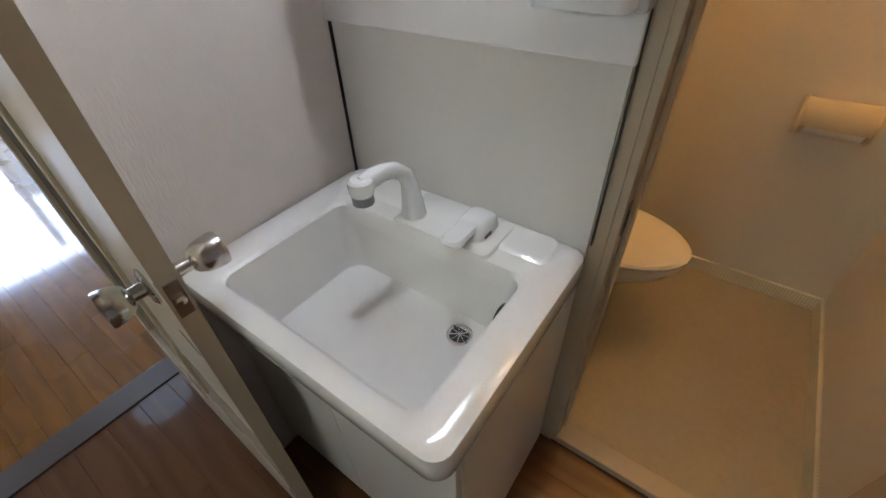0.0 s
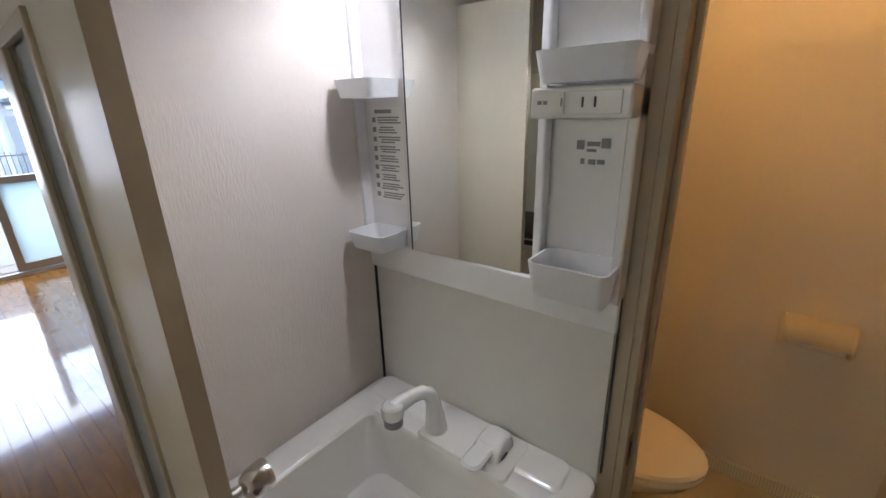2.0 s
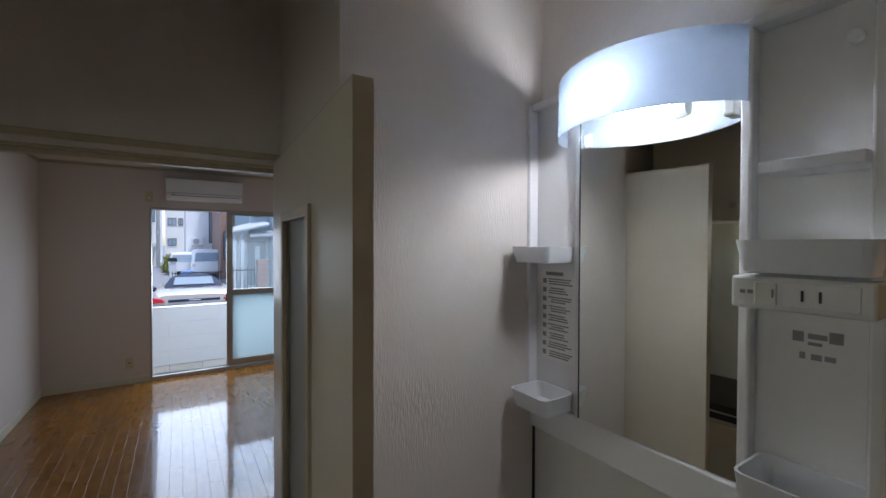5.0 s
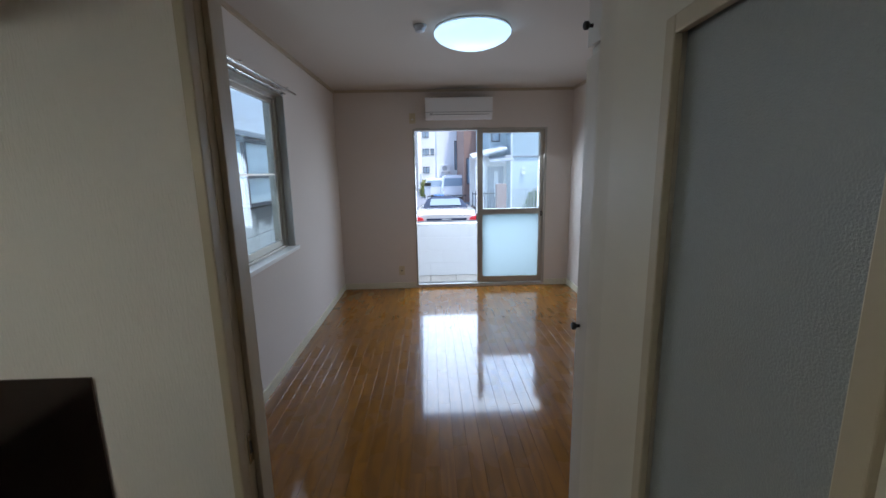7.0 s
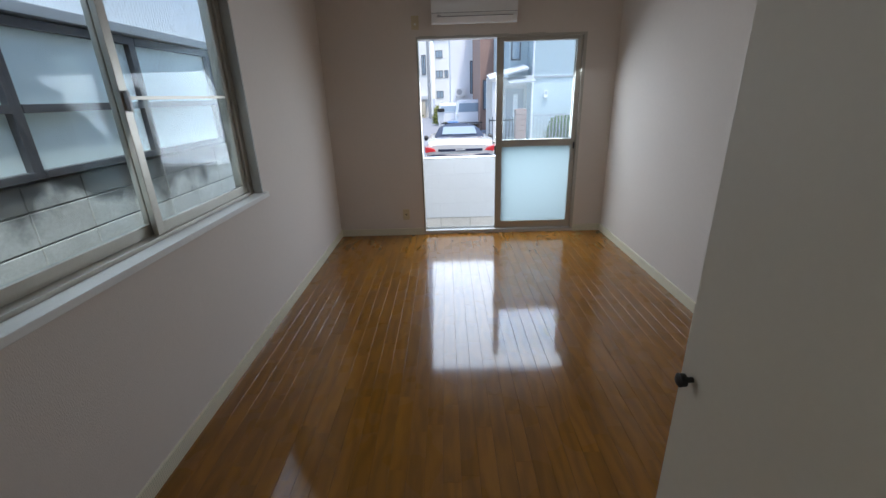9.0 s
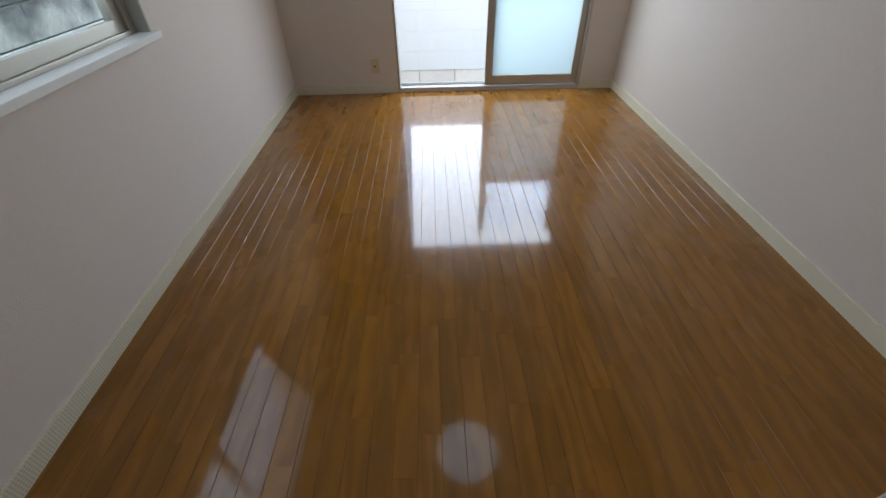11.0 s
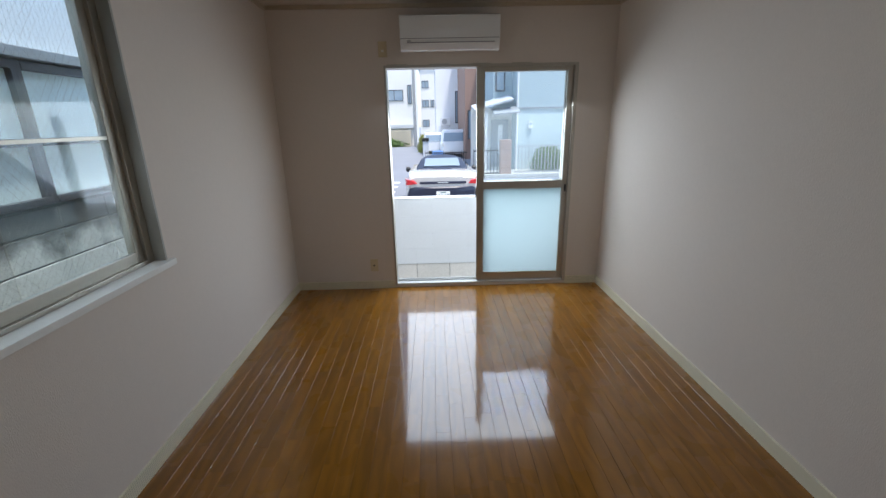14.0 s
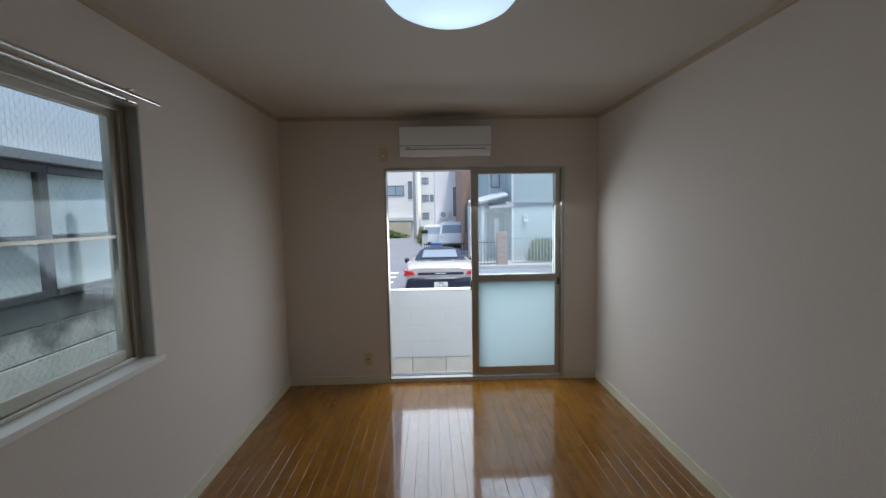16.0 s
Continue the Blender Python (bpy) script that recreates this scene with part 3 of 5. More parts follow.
sill = structure("threshold", box(DOOR[0] + 0.0, DOOR[1] + 0.05, PY0 + 0.002, PY1 - 0.003, -0.004, 0.006, 0.002), M["threshold"], "dark metal threshold strip in the doorway", "threshold")


def knob(name, at, toward, parent):
    """A steel door knob whose axis runs along x."""
    s = toward
    prof = [(0.028, 0), (0.029, 0.004), (0.024, 0.008), (0.011, 0.010), (0.010, 0.030), (0.017, 0.034), (0.024, 0.046), (0.0275, 0.072), (0.026, 0.078), (0.012, 0.080)]
    return part(name, lathe([(1.15 * r, (1.12 if s > 0 else 0.86) * s * h) for r, h in prof], at, "x", 32), M["steel"], parent, "brushed steel round knob", True)


def hall_door():
    t = thing("door", (1.56, 0.468, 0), "open cream hall door with a tall narrow grey glass panel", "door", kind="")
    x0, x1, y0, y1, z1 = 1.548, 1.579, -0.313, 0.466, 1.904
    gy0, gy1, gz0, gz1 = -0.030, 0.262, 0.43, 1.722
    leaf = part("leaf", boxes([(x0, x1, y0, gy0, 0.008, z1), (x0, x1, gy1, y1, 0.008, z1), (x0, x1, gy0, gy1, 0.008, gz0), (x0, x1, gy0, gy1, gz1, z1)]), M["door"], t)
    part("edge_band", box(x0 - 0.0005, x1 + 0.0005, y0 - 0.0015, y0, 0.008, z1), M["trim"], t, "brown edge band")
    part("top_band", box(x0, x1, y0, y1, z1, z1 + 0.0015), M["trim"], t)
    for sx in (x0 - 0.008, x1 - 0.004):
        part("glazing_bead", boxes([(sx, sx + 0.012, gy0 - 0.018, gy0 + 0.006, gz0 - 0.018, gz1 + 0.018), (sx, sx + 0.012, gy1 - 0.006, gy1 + 0.018, gz0 - 0.018, gz1 + 0.018),
                                    (sx, sx + 0.012, gy0 + 0.006, gy1 - 0.006, gz1 - 0.006, gz1 + 0.018), (sx, sx + 0.012, gy0 + 0.006, gy1 - 0.006, gz0 - 0.018, gz0 + 0.006)], 0.002), M["trim"], t, "brown wooden glazing bead")
    part("glass_panel", box(1.560, 1.566, gy0, gy1, gz0, gz1), M["leaf_glass"], t, "ribbed grey obscured glass")
    knob("knob", (x0, y0 + 0.063, 0.923), -1, t)
    knob("knob", (x1, y0 + 0.063, 0.923), 1, t)
    lp = part("latch_plate", box(x0 + 0.004, x1 - 0.004, y0 - 0.0035, y0 - 0.0015, 0.889, 0.957, 0.0006), M["steel"], t, "steel latch plate")
    part("latch", lathe([(0.008, 0), (0.008, -0.007), (0.004, -0.009)], (1.5635, y0 - 0.0035, 0.923), "y", 16), M["steel"], lp, smooth=True)
    t.location, t.scale, t.rotation_euler = (1.473, 0.497, 0), (0.965, 0.985, 0.965), (0, 0, radians(-2.5))


hall_door()


# ---- washbasin corner ----
WALL = 2.180                            # the wall face before settling
VX0, VX1, VY0, VY1, RIM = 1.624, 2.155, -0.748, -0.076, 0.800


def washstand():
    t = thing("washstand", (1.92, -0.42, 0), "white washstand with a square resin basin and laminate cabinet", "washstand")
    part("side_panel", box(1.695, VX1, VY0 + 0.01, VY0 + 0.028, 0.0, 0.715), M["cabinet"], t)
    part("side_panel", box(1.695, VX1, VY1 - 0.028, VY1 - 0.01, 0.0, 0.715), M["cabinet"], t)
    part("bottom_panel", box(1.705, VX1, VY0 + 0.028, VY1 - 0.028, 0.09, 0.108), M["cabinet"], t)
    part("front_rail", box(1.695, 1.705, VY0 + 0.028, VY1 - 0.028, 0.66, 0.715), M["cabinet"], t)
    part("kick_board", box(1.76, 1.775, VY0 + 0.028, VY1 - 0.028, 0, 0.09), M["black"], t, "black recessed kick board")
    mid = (VY0 + VY1) / 2
    for a, b in ((VY0 + 0.012, mid - 0.0015), (mid + 0.0015, VY1 - 0.012)):
        part("cabinet_door", box(1.677, 1.694, a, b, 0.10, 0.70, 0.0015), M["cabinet"], t)
    x0, x1, y0, y1 = 1.672, 2.010, -0.670, -0.166
    loops = [rrect(VX0 + 0.012, VX1, VY0 + 0.006, VY1 - 0.004, 0.72, 0.03), rrect(VX0 + 0.004, VX1, VY0 + 0.002, VY1, 0.735, 0.035), rrect(VX0, VX1, VY0, VY1, 0.788, 0.035),
             rrect(VX0 + 0.004, VX1, VY0 + 0.003, VY1 - 0.003, 0.797, 0.034), rrect(VX0 + 0.014, VX1 - 0.005, VY0 + 0.013, VY1 - 0.01, RIM, 0.032),
             rrect(x0 - 0.008, x1 + 0.006, y0 - 0.008, y1 + 0.008, RIM - 0.001, 0.03), rrect(x0, x1, y0, y1, RIM - 0.008, 0.03),
             rrect(x0 + 0.006, x1 - 0.004, y0 + 0.006, y1 - 0.006, RIM - 0.05, 0.035), rrect(x0 + 0.014, x1 - 0.008, y0 + 0.014, y1 - 0.02, RIM - 0.15, 0.045),
             rrect(x0 + 0.024, x1 - 0.016, y0 + 0.022, y1 - 0.03, RIM - 0.175, 0.05), rrect(x0 + 0.05, x1 - 0.036, y0 + 0.045, y1 - 0.055, RIM - 0.187, 0.05),
             rrect(x0 + 0.12, x1 - 0.10, y0 + 0.10, y1 - 0.12, RIM - 0.192, 0.05)]
    basin = part("basin", loft(loops, False), M["ceramic"], t, "glossy white resin basin", True)
    dz = RIM - 0.187
    rim = part("drain", lathe([(0.030, -0.01), (0.030, 0.002), (0.026, 0.004), (0.022, 0.001), (0.0215, -0.002)], (1.950, -0.560, dz), "z", 32), M["chrome"], t, "chrome drain with a slotted grate", True)
    bars = bmesh.new()
    for k in range(9):
        a = 2 * math.pi * k / 9
        tube([(1.950, -0.560, dz + 0.002), (1.950 + 0.023 * math.cos(a), -0.560 + 0.023 * math.sin(a), dz + 0.002)], 0.0013, 5, bars)
    part("grate", bars, M["chrome"], rim)
    part("drain_hole", lathe([(0.0225, -0.004), (0.0225, -0.0005)], (1.950, -0.560, dz), "z", 24), M["black"], rim)
    ov = part("overflow_ring", lathe([(0.022, 0.0), (0.030, 0.0), (0.030, 0.004), (0.027, 0.006), (0.022, 0.005)], (1.948, -0.659, 0.738), "y", 28), M["black"], t, "black round overflow cover", True)
    part("overflow_plate", lathe([(0.004, 0.001), (0.0225, 0.001), (0.0225, 0.0035), (0.004, 0.005)], (1.948, -0.659, 0.738), "y", 24), M["chrome"], ov, smooth=True)
    part("overflow_slot", boxes([(1.932, 1.964, -0.6562, -0.6535, 0.7335, 0.7425)], 0.001), M["black"], ov)
    part("splash_panel", box(2.156, WALL, -0.740, -0.076, RIM - 0.02, 1.168, 0.002), M["panel"], t, "glossy white splash panel")
    part("joint", box(2.150, WALL, -0.0755, -0.0725, RIM - 0.02, 2.03), M["black"], t, "dark open joint")
    part("joint", box(2.152, WALL, -0.7475, -0.7445, 0.82, 2.03), M["black"], t, "dark open joint")
    part("tap_platform", loft([rrect(2.012, 2.150, -0.585, -0.325, RIM - 0.003, 0.016), rrect(2.016, 2.150, -0.580, -0.330, RIM + 0.006, 0.016), rrect(2.022, 2.150, -0.575, -0.335, RIM + 0.008, 0.014)]), M["ceramic"], t, smooth=True)
    part("back_ledge", loft([rrect(2.06, 2.154, -0.69, -0.09, RIM - 0.002, 0.02), rrect(2.068, 2.154, -0.685, -0.095, RIM + 0.003, 0.02), rrect(2.078, 2.154, -0.68, -0.10, RIM + 0.004, 0.018)]), M["ceramic"], t, smooth=True)
    settle(t)


washstand()


def basin_tap():
    t = thing("basin_tap", (2.08, -0.36, RIM + 0.01), "white plastic swan-neck shower tap with a grey nozzle", "tap")
    neck = [(2.056, -0.362, RIM), (2.055, -0.361, RIM + 0.05), (2.051, -0.360, RIM + 0.09), (2.040, -0.358, RIM + 0.122), (2.015, -0.354, RIM + 0.140), (1.985, -0.350, RIM + 0.147), (1.955, -0.346, RIM + 0.147), (1.930, -0.343, RIM + 0.143)]
    part("neck", tube(neck, [0.030, 0.024, 0.019, 0.017, 0.017, 0.018, 0.020, 0.018], 20), M["white_plastic"], t, smooth=True)
    part("spray_head", lathe([(0.020, 0.030), (0.025, 0.026), (0.0265, 0.015), (0.025, 0.0), (0.023, -0.004)], (1.928, -0.343, RIM + 0.128), "z", 28), M["white_plastic"], t, smooth=True)
    part("nozzle", lathe([(0.0225, 0.0), (0.0225, -0.020), (0.019, -0.022)], (1.928, -0.343, RIM + 0.124), "z", 28), M["grey_text"], t, "dark grey nozzle ring", True)
    settle(t)


def tap_lever():
    t = thing("tap_lever_unit", (2.09, -0.5220, RIM + 0.01), "white plastic single-lever mixer block on the basin deck", "mixer lever")
    part("body", loft([rrect(2.04, 2.135, -0.5520, -0.4720, RIM, 0.02), rrect(2.043, 2.133, -0.5490, -0.4750, RIM + 0.02, 0.02), rrect(2.055, 2.13, -0.5450, -0.4790, RIM + 0.034, 0.02), rrect(2.07, 2.12, -0.5370, -0.4870, RIM + 0.04, 0.018)]), M["white_plastic"], t, smooth=True)
    lv = part("lever", loft([rrect(1.985, 2.085, -0.5320, -0.4850, RIM + 0.022, 0.022), rrect(1.98, 2.085, -0.5340, -0.4830, RIM + 0.03, 0.024), rrect(1.986, 2.085, -0.5290, -0.4880, RIM + 0.036, 0.02)]), M["white_plastic"], t, smooth=True)
    part("dot", boxes([(2.06, 2.085, -0.5535, -0.5515, RIM + 0.012, RIM + 0.02)]), M["car_dark"], t, "small dark mark")
    settle(t)


basin_tap()
tap_lever()


def tray(parent, x0, y0, y1, z0, z1):
    loops = [rrect(x0 + 0.012, 2.154, y0 + 0.008, y1 - 0.008, z0, 0.012), rrect(x0, 2.155, y0, y1, z1, 0.018), rrect(x0 + 0.004, 2.151, y0 + 0.004, y1 - 0.004, z1, 0.016),
             rrect(x0 + 0.016, 2.15, y0 + 0.012, y1 - 0.012, z0 + 0.005, 0.01)]
    return part("tray", loft(loops), M["tray"], parent, "translucent white plastic tray", True)


def mirror_cabinet():
    t = thing("mirror_cabinet", (2.172, -0.384, 1.166), "white plastic mirror cabinet with side shelves and a lamp", "mirror cabinet")
    z0, z1 = 1.168, 2.03
    part("back_panel", boxes([(2.158, WALL, -0.748, -0.066, z0, z1)], 0.003), M["shelf_plastic"], t)
    part("bottom_rail", boxes([(2.142, 2.158, -0.746, -0.068, z0, 1.246)], 0.004), M["shelf_plastic"], t)
    for a, b, d in ((-0.750, -0.732, 2.107), (-0.588, -0.571, 2.127), (-0.238, -0.224, 2.137), (-0.082, -0.066, 2.127)):
        part("side_rail", box(d, 2.158, a, b, 1.244, z1, 0.004), M["shelf_plastic"], t)
    part("top_rail", box(2.117, 2.158, -0.732, -0.588, z1 - 0.02, z1, 0.004), M["shelf_plastic"], t)
    part("top_rail", box(2.132, 2.158, -0.224, -0.082, z1 - 0.02, z1, 0.004), M["shelf_plastic"], t)
    part("mirror", loft([[(2.135, -0.240, z), (2.1515, -0.571, z), (2.155, -0.571, z), (2.155, -0.240, z)] for z in (1.248, 1.941)]), M["mirror"], t, "clear mirror glass")
    part("mirror_edge", box(2.1335, 2.1525, -0.240, -0.2378, 1.248, 1.941), M["black"], t)
    for y in (-0.260, -0.552):
        part("mirror_clip", box(2.132, 2.148, y - 0.01, y + 0.01, 1.881, 1.911, 0.004), M["white_plastic"], t)
    tray(t, 2.048, -0.214, -0.090, 1.614, 1.653)
    tray(t, 2.048, -0.214, -0.090, 1.250, 1.294)
    tray(t, 2.045, -0.752, -0.595, 1.620, 1.668)
    tray(t, 2.045, -0.745, -0.597, 1.250, 1.318)
    sb = part("socket_box", box(2.058, 2.158, -0.750, -0.590, 1.566, 1.614, 0.004), M["white_plastic"], t)
    part("socket_plate", box(2.0555, 2.058, -0.736, -0.655, 1.573, 1.607, 0.001), M["shelf_plastic"], sb)
    for y in (-0.678, -0.697):
        part("slot", box(2.0545, 2.0555, y - 0.0015, y + 0.0015, 1.583, 1.598), M["black"], sb)
    part("switch", box(2.054, 2.058, -0.649, -0.622, 1.574, 1.606, 0.001), M["sill"], sb)
    part("switch_mark", box(2.0535, 2.0541, -0.646, -0.6435, 1.585, 1.597), M["grey_text"], sb)
    for y in (-0.606, -0.616):
        part("printed_mark", box(2.0572, 2.058, y - 0.0035, y + 0.0035, 1.588, 1.594), M["grey_text"], sb)
    part("glass_shelf", box(2.085, 2.157, -0.732, -0.612, 1.768, 1.786, 0.002), M["tray"], t, "pale translucent shelf strip")
    part("shelf_peg", lathe([(0.009, 0), (0.009, -0.012), (0.005, -0.014)], (2.158, -0.705, 1.957), "x", 14), M["shelf_plastic"], t, smooth=True)
    for y0, y1, z0_, z1_ in ((-0.650, -0.636, 1.510, 1.526), (-0.678, -0.655, 1.516, 1.524), (-0.672, -0.655, 1.506, 1.511), (-0.696, -0.680, 1.513, 1.530), (-0.652, -0.645, 1.484, 1.494), (-0.672, -0.659, 1.484, 1.493), (-0.688, -0.675, 1.485, 1.493)):
        part("printed_mark", box(2.1572, 2.158, y0, y1, z0_, z1_), M["grey_text"], t)
    part("notice_sheet", box(2.1576, 2.1582, -0.208, -0.098, 1.358, 1.592), M["sill"], t, "white printed notice")
    part("notice_title", boxes([(2.1575, 2.1586, -0.170, -0.112, 1.578, 1.587)]), M["grey_text"], t)
    rng = random.Random(4)
    for k in range(9):
        rows, z = [], 1.570 - k * 0.0235
        for j in range(3):
            rows.append((2.1572, 2.1585, -0.202 + rng.random() * 0.03, -0.119 - rng.random() * 0.012, z - j * 0.0062 - 0.0035, z - j * 0.0062))
        rows.append((2.1572, 2.1586, -0.114, -0.102, z - 0.013, z - 0.001))
        part("notice_line", boxes(rows), M["grey_text"], t)
    # lamp hood: a bowed band, open below and above
    def bow(d, z):
        return [(2.15 - d * math.sin(math.pi * min(max(u, 0), 1)) ** 0.55 * 0.150 - 0.002, -0.190 - 0.398 * u, z) for u in (0, 0.02, 0.06, 0.12, 0.2, 0.3, 0.4, 0.5, 0.6, 0.7, 0.8, 0.88, 0.94, 0.98, 1)]
    hb = bmesh.new()
    prof = [(0.985, 1.895), (1.0, 1.895), (1.0, 2.012), (0.985, 2.019), (0.96, 2.012), (0.96, 1.902)]
    loft([bow(d, z) for d, z in prof + prof[:1]], False, False, False, hb)
    hood = part("lamp_hood", hb, M["hood"], t, "bowed white translucent lamp hood", True)
    # invented plate inside the open top, only there to dim the wall glow above
    part("hood_top", loft([bow(0.45, z) for z in (2.005, 2.0085)]), M["hood"], t, "added translucent baffle that weakens the upward light")
    part("lamp_socket", lathe([(0.018, 0), (0.022, 0.012), (0.022, 0.05), (0.017, 0.055)], (2.077, -0.45, 1.941), "y", 24), M["white_plastic"], t, smooth=True)
    part("bulb", lathe([(0.004, -0.099), (0.020, -0.092), (0.030, -0.074), (0.0325, -0.07), (0.028, -0.045), (0.017, -0.02), (0.014, 0.0)], (2.077, -0.335, 1.941), "y", 28), M["bulb"], t, "lit white globe bulb", True)
    part("lamp_plate", box(2.137, 2.152, -0.584, -0.204, 1.944, 2.0, 0.003), M["white_plastic"], t)
    settle(t)


mirror_cabinet()


# ---- toilet ----
def toilet_frame():
    t = thing("toilet_door_frame", (WALL, -1.1, 0), "brown-beige wooden frame of the toilet doorway", "door frame", kind="structure")
    y0, y1, z = -1.43, -0.766, 1.962
    for a, b in ((y1 - 0.022, y1 + 0.018), (y0 - 0.018, y0 + 0.022)):
        part("jamb", boxes([(WALL - 0.014, WALL + 0.09, a, b, 0.0, z + 0.014)], 0.002), M["trim"], t)
    part("casing", boxes([(WALL - 0.019, WALL - 0.014, y1 - 0.006, y1 + 0.03, 0, z + 0.028), (WALL - 0.019, WALL - 0.014, y0 - 0.03, y0 + 0.006, 0, z + 0.028), (WALL - 0.019, WALL - 0.014, y0 + 0.006, y1 - 0.006, z + 0.0, z + 0.028)], 0.001), M["trim"], t)
    part("head", box(WALL - 0.014, WALL + 0.09, y0 + 0.022, y1 - 0.022, z - 0.012, z + 0.014, 0.002), M["trim"], t)
    part("door_stop", boxes([(WALL + 0.034, WALL + 0.06, y1 - 0.034, y1 - 0.022, 0.03, z - 0.012), (WALL + 0.034, WALL + 0.06, y0 + 0.034, y1 - 0.034, z - 0.024, z - 0.012)], 0.002), M["trim"], t)
    pl = part("strike_plate", box(WALL + 0.006, WALL + 0.028, y1 - 0.0245, y1 - 0.022, 0.84, 0.915), M["steel"], t, "steel strike plate")
    part("hole", box(WALL + 0.011, WALL + 0.022, y1 - 0.0255, y1 - 0.0243, 0.86, 0.895), M["black"], pl)
    part("sill", box(WALL - 0.014, WALL + 0.05, y0 + 0.022, y1 - 0.022, -0.002, 0.03, 0.003), M["trim"], t)
    settle(t)


toilet_frame()


def oval(cx, cy, ax, ay_front, ay_back, z, k=32):
    pts = []
    for i in range(k):
        a = 2 * math.pi * i / k
        s, c = math.sin(a), math.cos(a)
        pts.append((cx + ax * c, cy + (ay_back if s > 0 else ay_front) * s, z))
    return pts


def toilet():
    t = thing("toilet", (2.80, -0.55, 0), "white ceramic toilet with its lid closed", "toilet")
    cx, cy = 2.765, -0.622
    part("bowl", loft([oval(cx, cy + 0.12, 0.11, 0.17, 0.20, 0.0), oval(cx, cy + 0.12, 0.105, 0.17, 0.20, 0.06), oval(cx, cy + 0.10, 0.10, 0.17, 0.2, 0.17), oval(cx, cy + 0.04, 0.14, 0.22, 0.2, 0.28),
                       oval(cx, cy, 0.18, 0.285, 0.22, 0.36), oval(cx, cy, 0.185, 0.30, 0.24, 0.395)]), M["toilet"], t, smooth=True)
    part("seat", loft([oval(cx, cy, 0.19, 0.312, 0.24, 0.398), oval(cx, cy, 0.193, 0.315, 0.24, 0.41), oval(cx, cy, 0.19, 0.312, 0.24, 0.418)]), M["toilet_seat"], t, smooth=True)
    part("lid", loft([oval(cx, cy, 0.19, 0.314, 0.24, 0.420), oval(cx, cy, 0.192, 0.316, 0.24, 0.432), oval(cx, cy, 0.185, 0.305, 0.235, 0.442), oval(cx, cy, 0.15, 0.26, 0.20, 0.447)]), M["toilet_seat"], t, smooth=True)
    part("cistern", loft([rrect(cx - 0.19, cx + 0.19, -0.28, -0.06, 0.40, 0.04), rrect(cx - 0.21, cx + 0.21, -0.30, -0.05, 0.60, 0.05), rrect(cx - 0.21, cx + 0.21, -0.30, -0.05, 0.78, 0.05)]), M["toilet"], t, smooth=True)
    part("cistern_lid", loft([rrect(cx - 0.215, cx + 0.215, -0.305, -0.045, 0.78, 0.05), rrect(cx - 0.215, cx + 0.215, -0.305, -0.045, 0.81, 0.05), rrect(cx - 0.18, cx + 0.18, -0.28, -0.06, 0.825, 0.05)]), M["toilet"], t, smooth=True)
    settle(t)


toilet()


def roll_holder():
    t = thing("toilet_roll_holder", (3.30, -1.163, 0.81), "beige plastic roll holder on the toilet wall", "roll holder")
    for y in (-1.060, -1.252):
        part("cheek", lathe([(0.03, -0.007), (0.058, -0.007), (0.062, 0.0), (0.058, 0.007), (0.03, 0.007)], (3.225, y, 0.79), "y", 28), M["cup"], t, smooth=True)
    part("back_plate", box(3.27, 3.285, -1.253, -1.058, 0.73, 0.83, 0.004), M["cup"], t)
    part("cover", loft([[(3.225 + 0.058 * math.cos(radians(a)), y, 0.79 + 0.058 * math.sin(radians(a))) for a in range(-10, 201, 15)] + [(3.225 + 0.055 * math.cos(radians(a)), y, 0.79 + 0.055 * math.sin(radians(a))) for a in range(200, -11, -15)] for y in (-1.246, -1.066)]), M["cup"], t, smooth=True)
    r = thing("toilet_roll", (3.262, -1.168, 0.81), "white toilet paper roll in its holder", "toilet roll")
    part("paper", lathe([(0.02, -0.165), (0.05, -0.165), (0.05, -0.01), (0.02, -0.01)], (3.223, -1.073, 0.787), "y", 36), M["paper_roll"], r, smooth=True)
    settle(t)
    settle(r)


roll_holder()
tl = thing("toilet_lamp", (2.632, -0.84, 2.40), "small warm bulb under the toilet ceiling", "lamp")
part("lamp_base", lathe([(0.05, 0), (0.05, -0.03), (0.02, -0.04)], (2.632, -0.84, H), "z", 24), M["white_plastic"], tl, smooth=True)
part("bulb", lathe([(0.014, -0.04), (0.03, -0.07), (0.035, -0.09), (0.028, -0.115), (0.006, -0.125)], (2.632, -0.84, H), "z", 24), M["warm"], tl, smooth=True)


# ---- kitchen along the hall's west wall ----
def kitchen_unit(y0, y1):
    t = thing("kitchen_cabinet", (0.27, (y0 + y1) / 2, 0), "cream kitchen base cabinet under the worktop", "cabinet", "kitchen base cabinets")
    part("body", box(0.002, 0.48, y0 + 0.002, y1 - 0.002, 0.08, 0.782), M["door"], t)
    part("kick_board", box(0.002, 0.42, y0 + 0.002, y1 - 0.002, 0, 0.08), M["black"], t)
    d = part("door", box(0.482, 0.498, y0 + 0.004, y1 - 0.004, 0.10, 0.72, 0.002), M["door"], t)
    part("finger_slot", box(0.4805, 0.485, y0 + 0.004, y1 - 0.004, 0.735, 0.765), M["black"], t, "black finger slot")


for a in (-1.45, -0.85, -0.25):
    kitchen_unit(a, a + 0.6 if a < -0.3 else PY0 - 0.002)


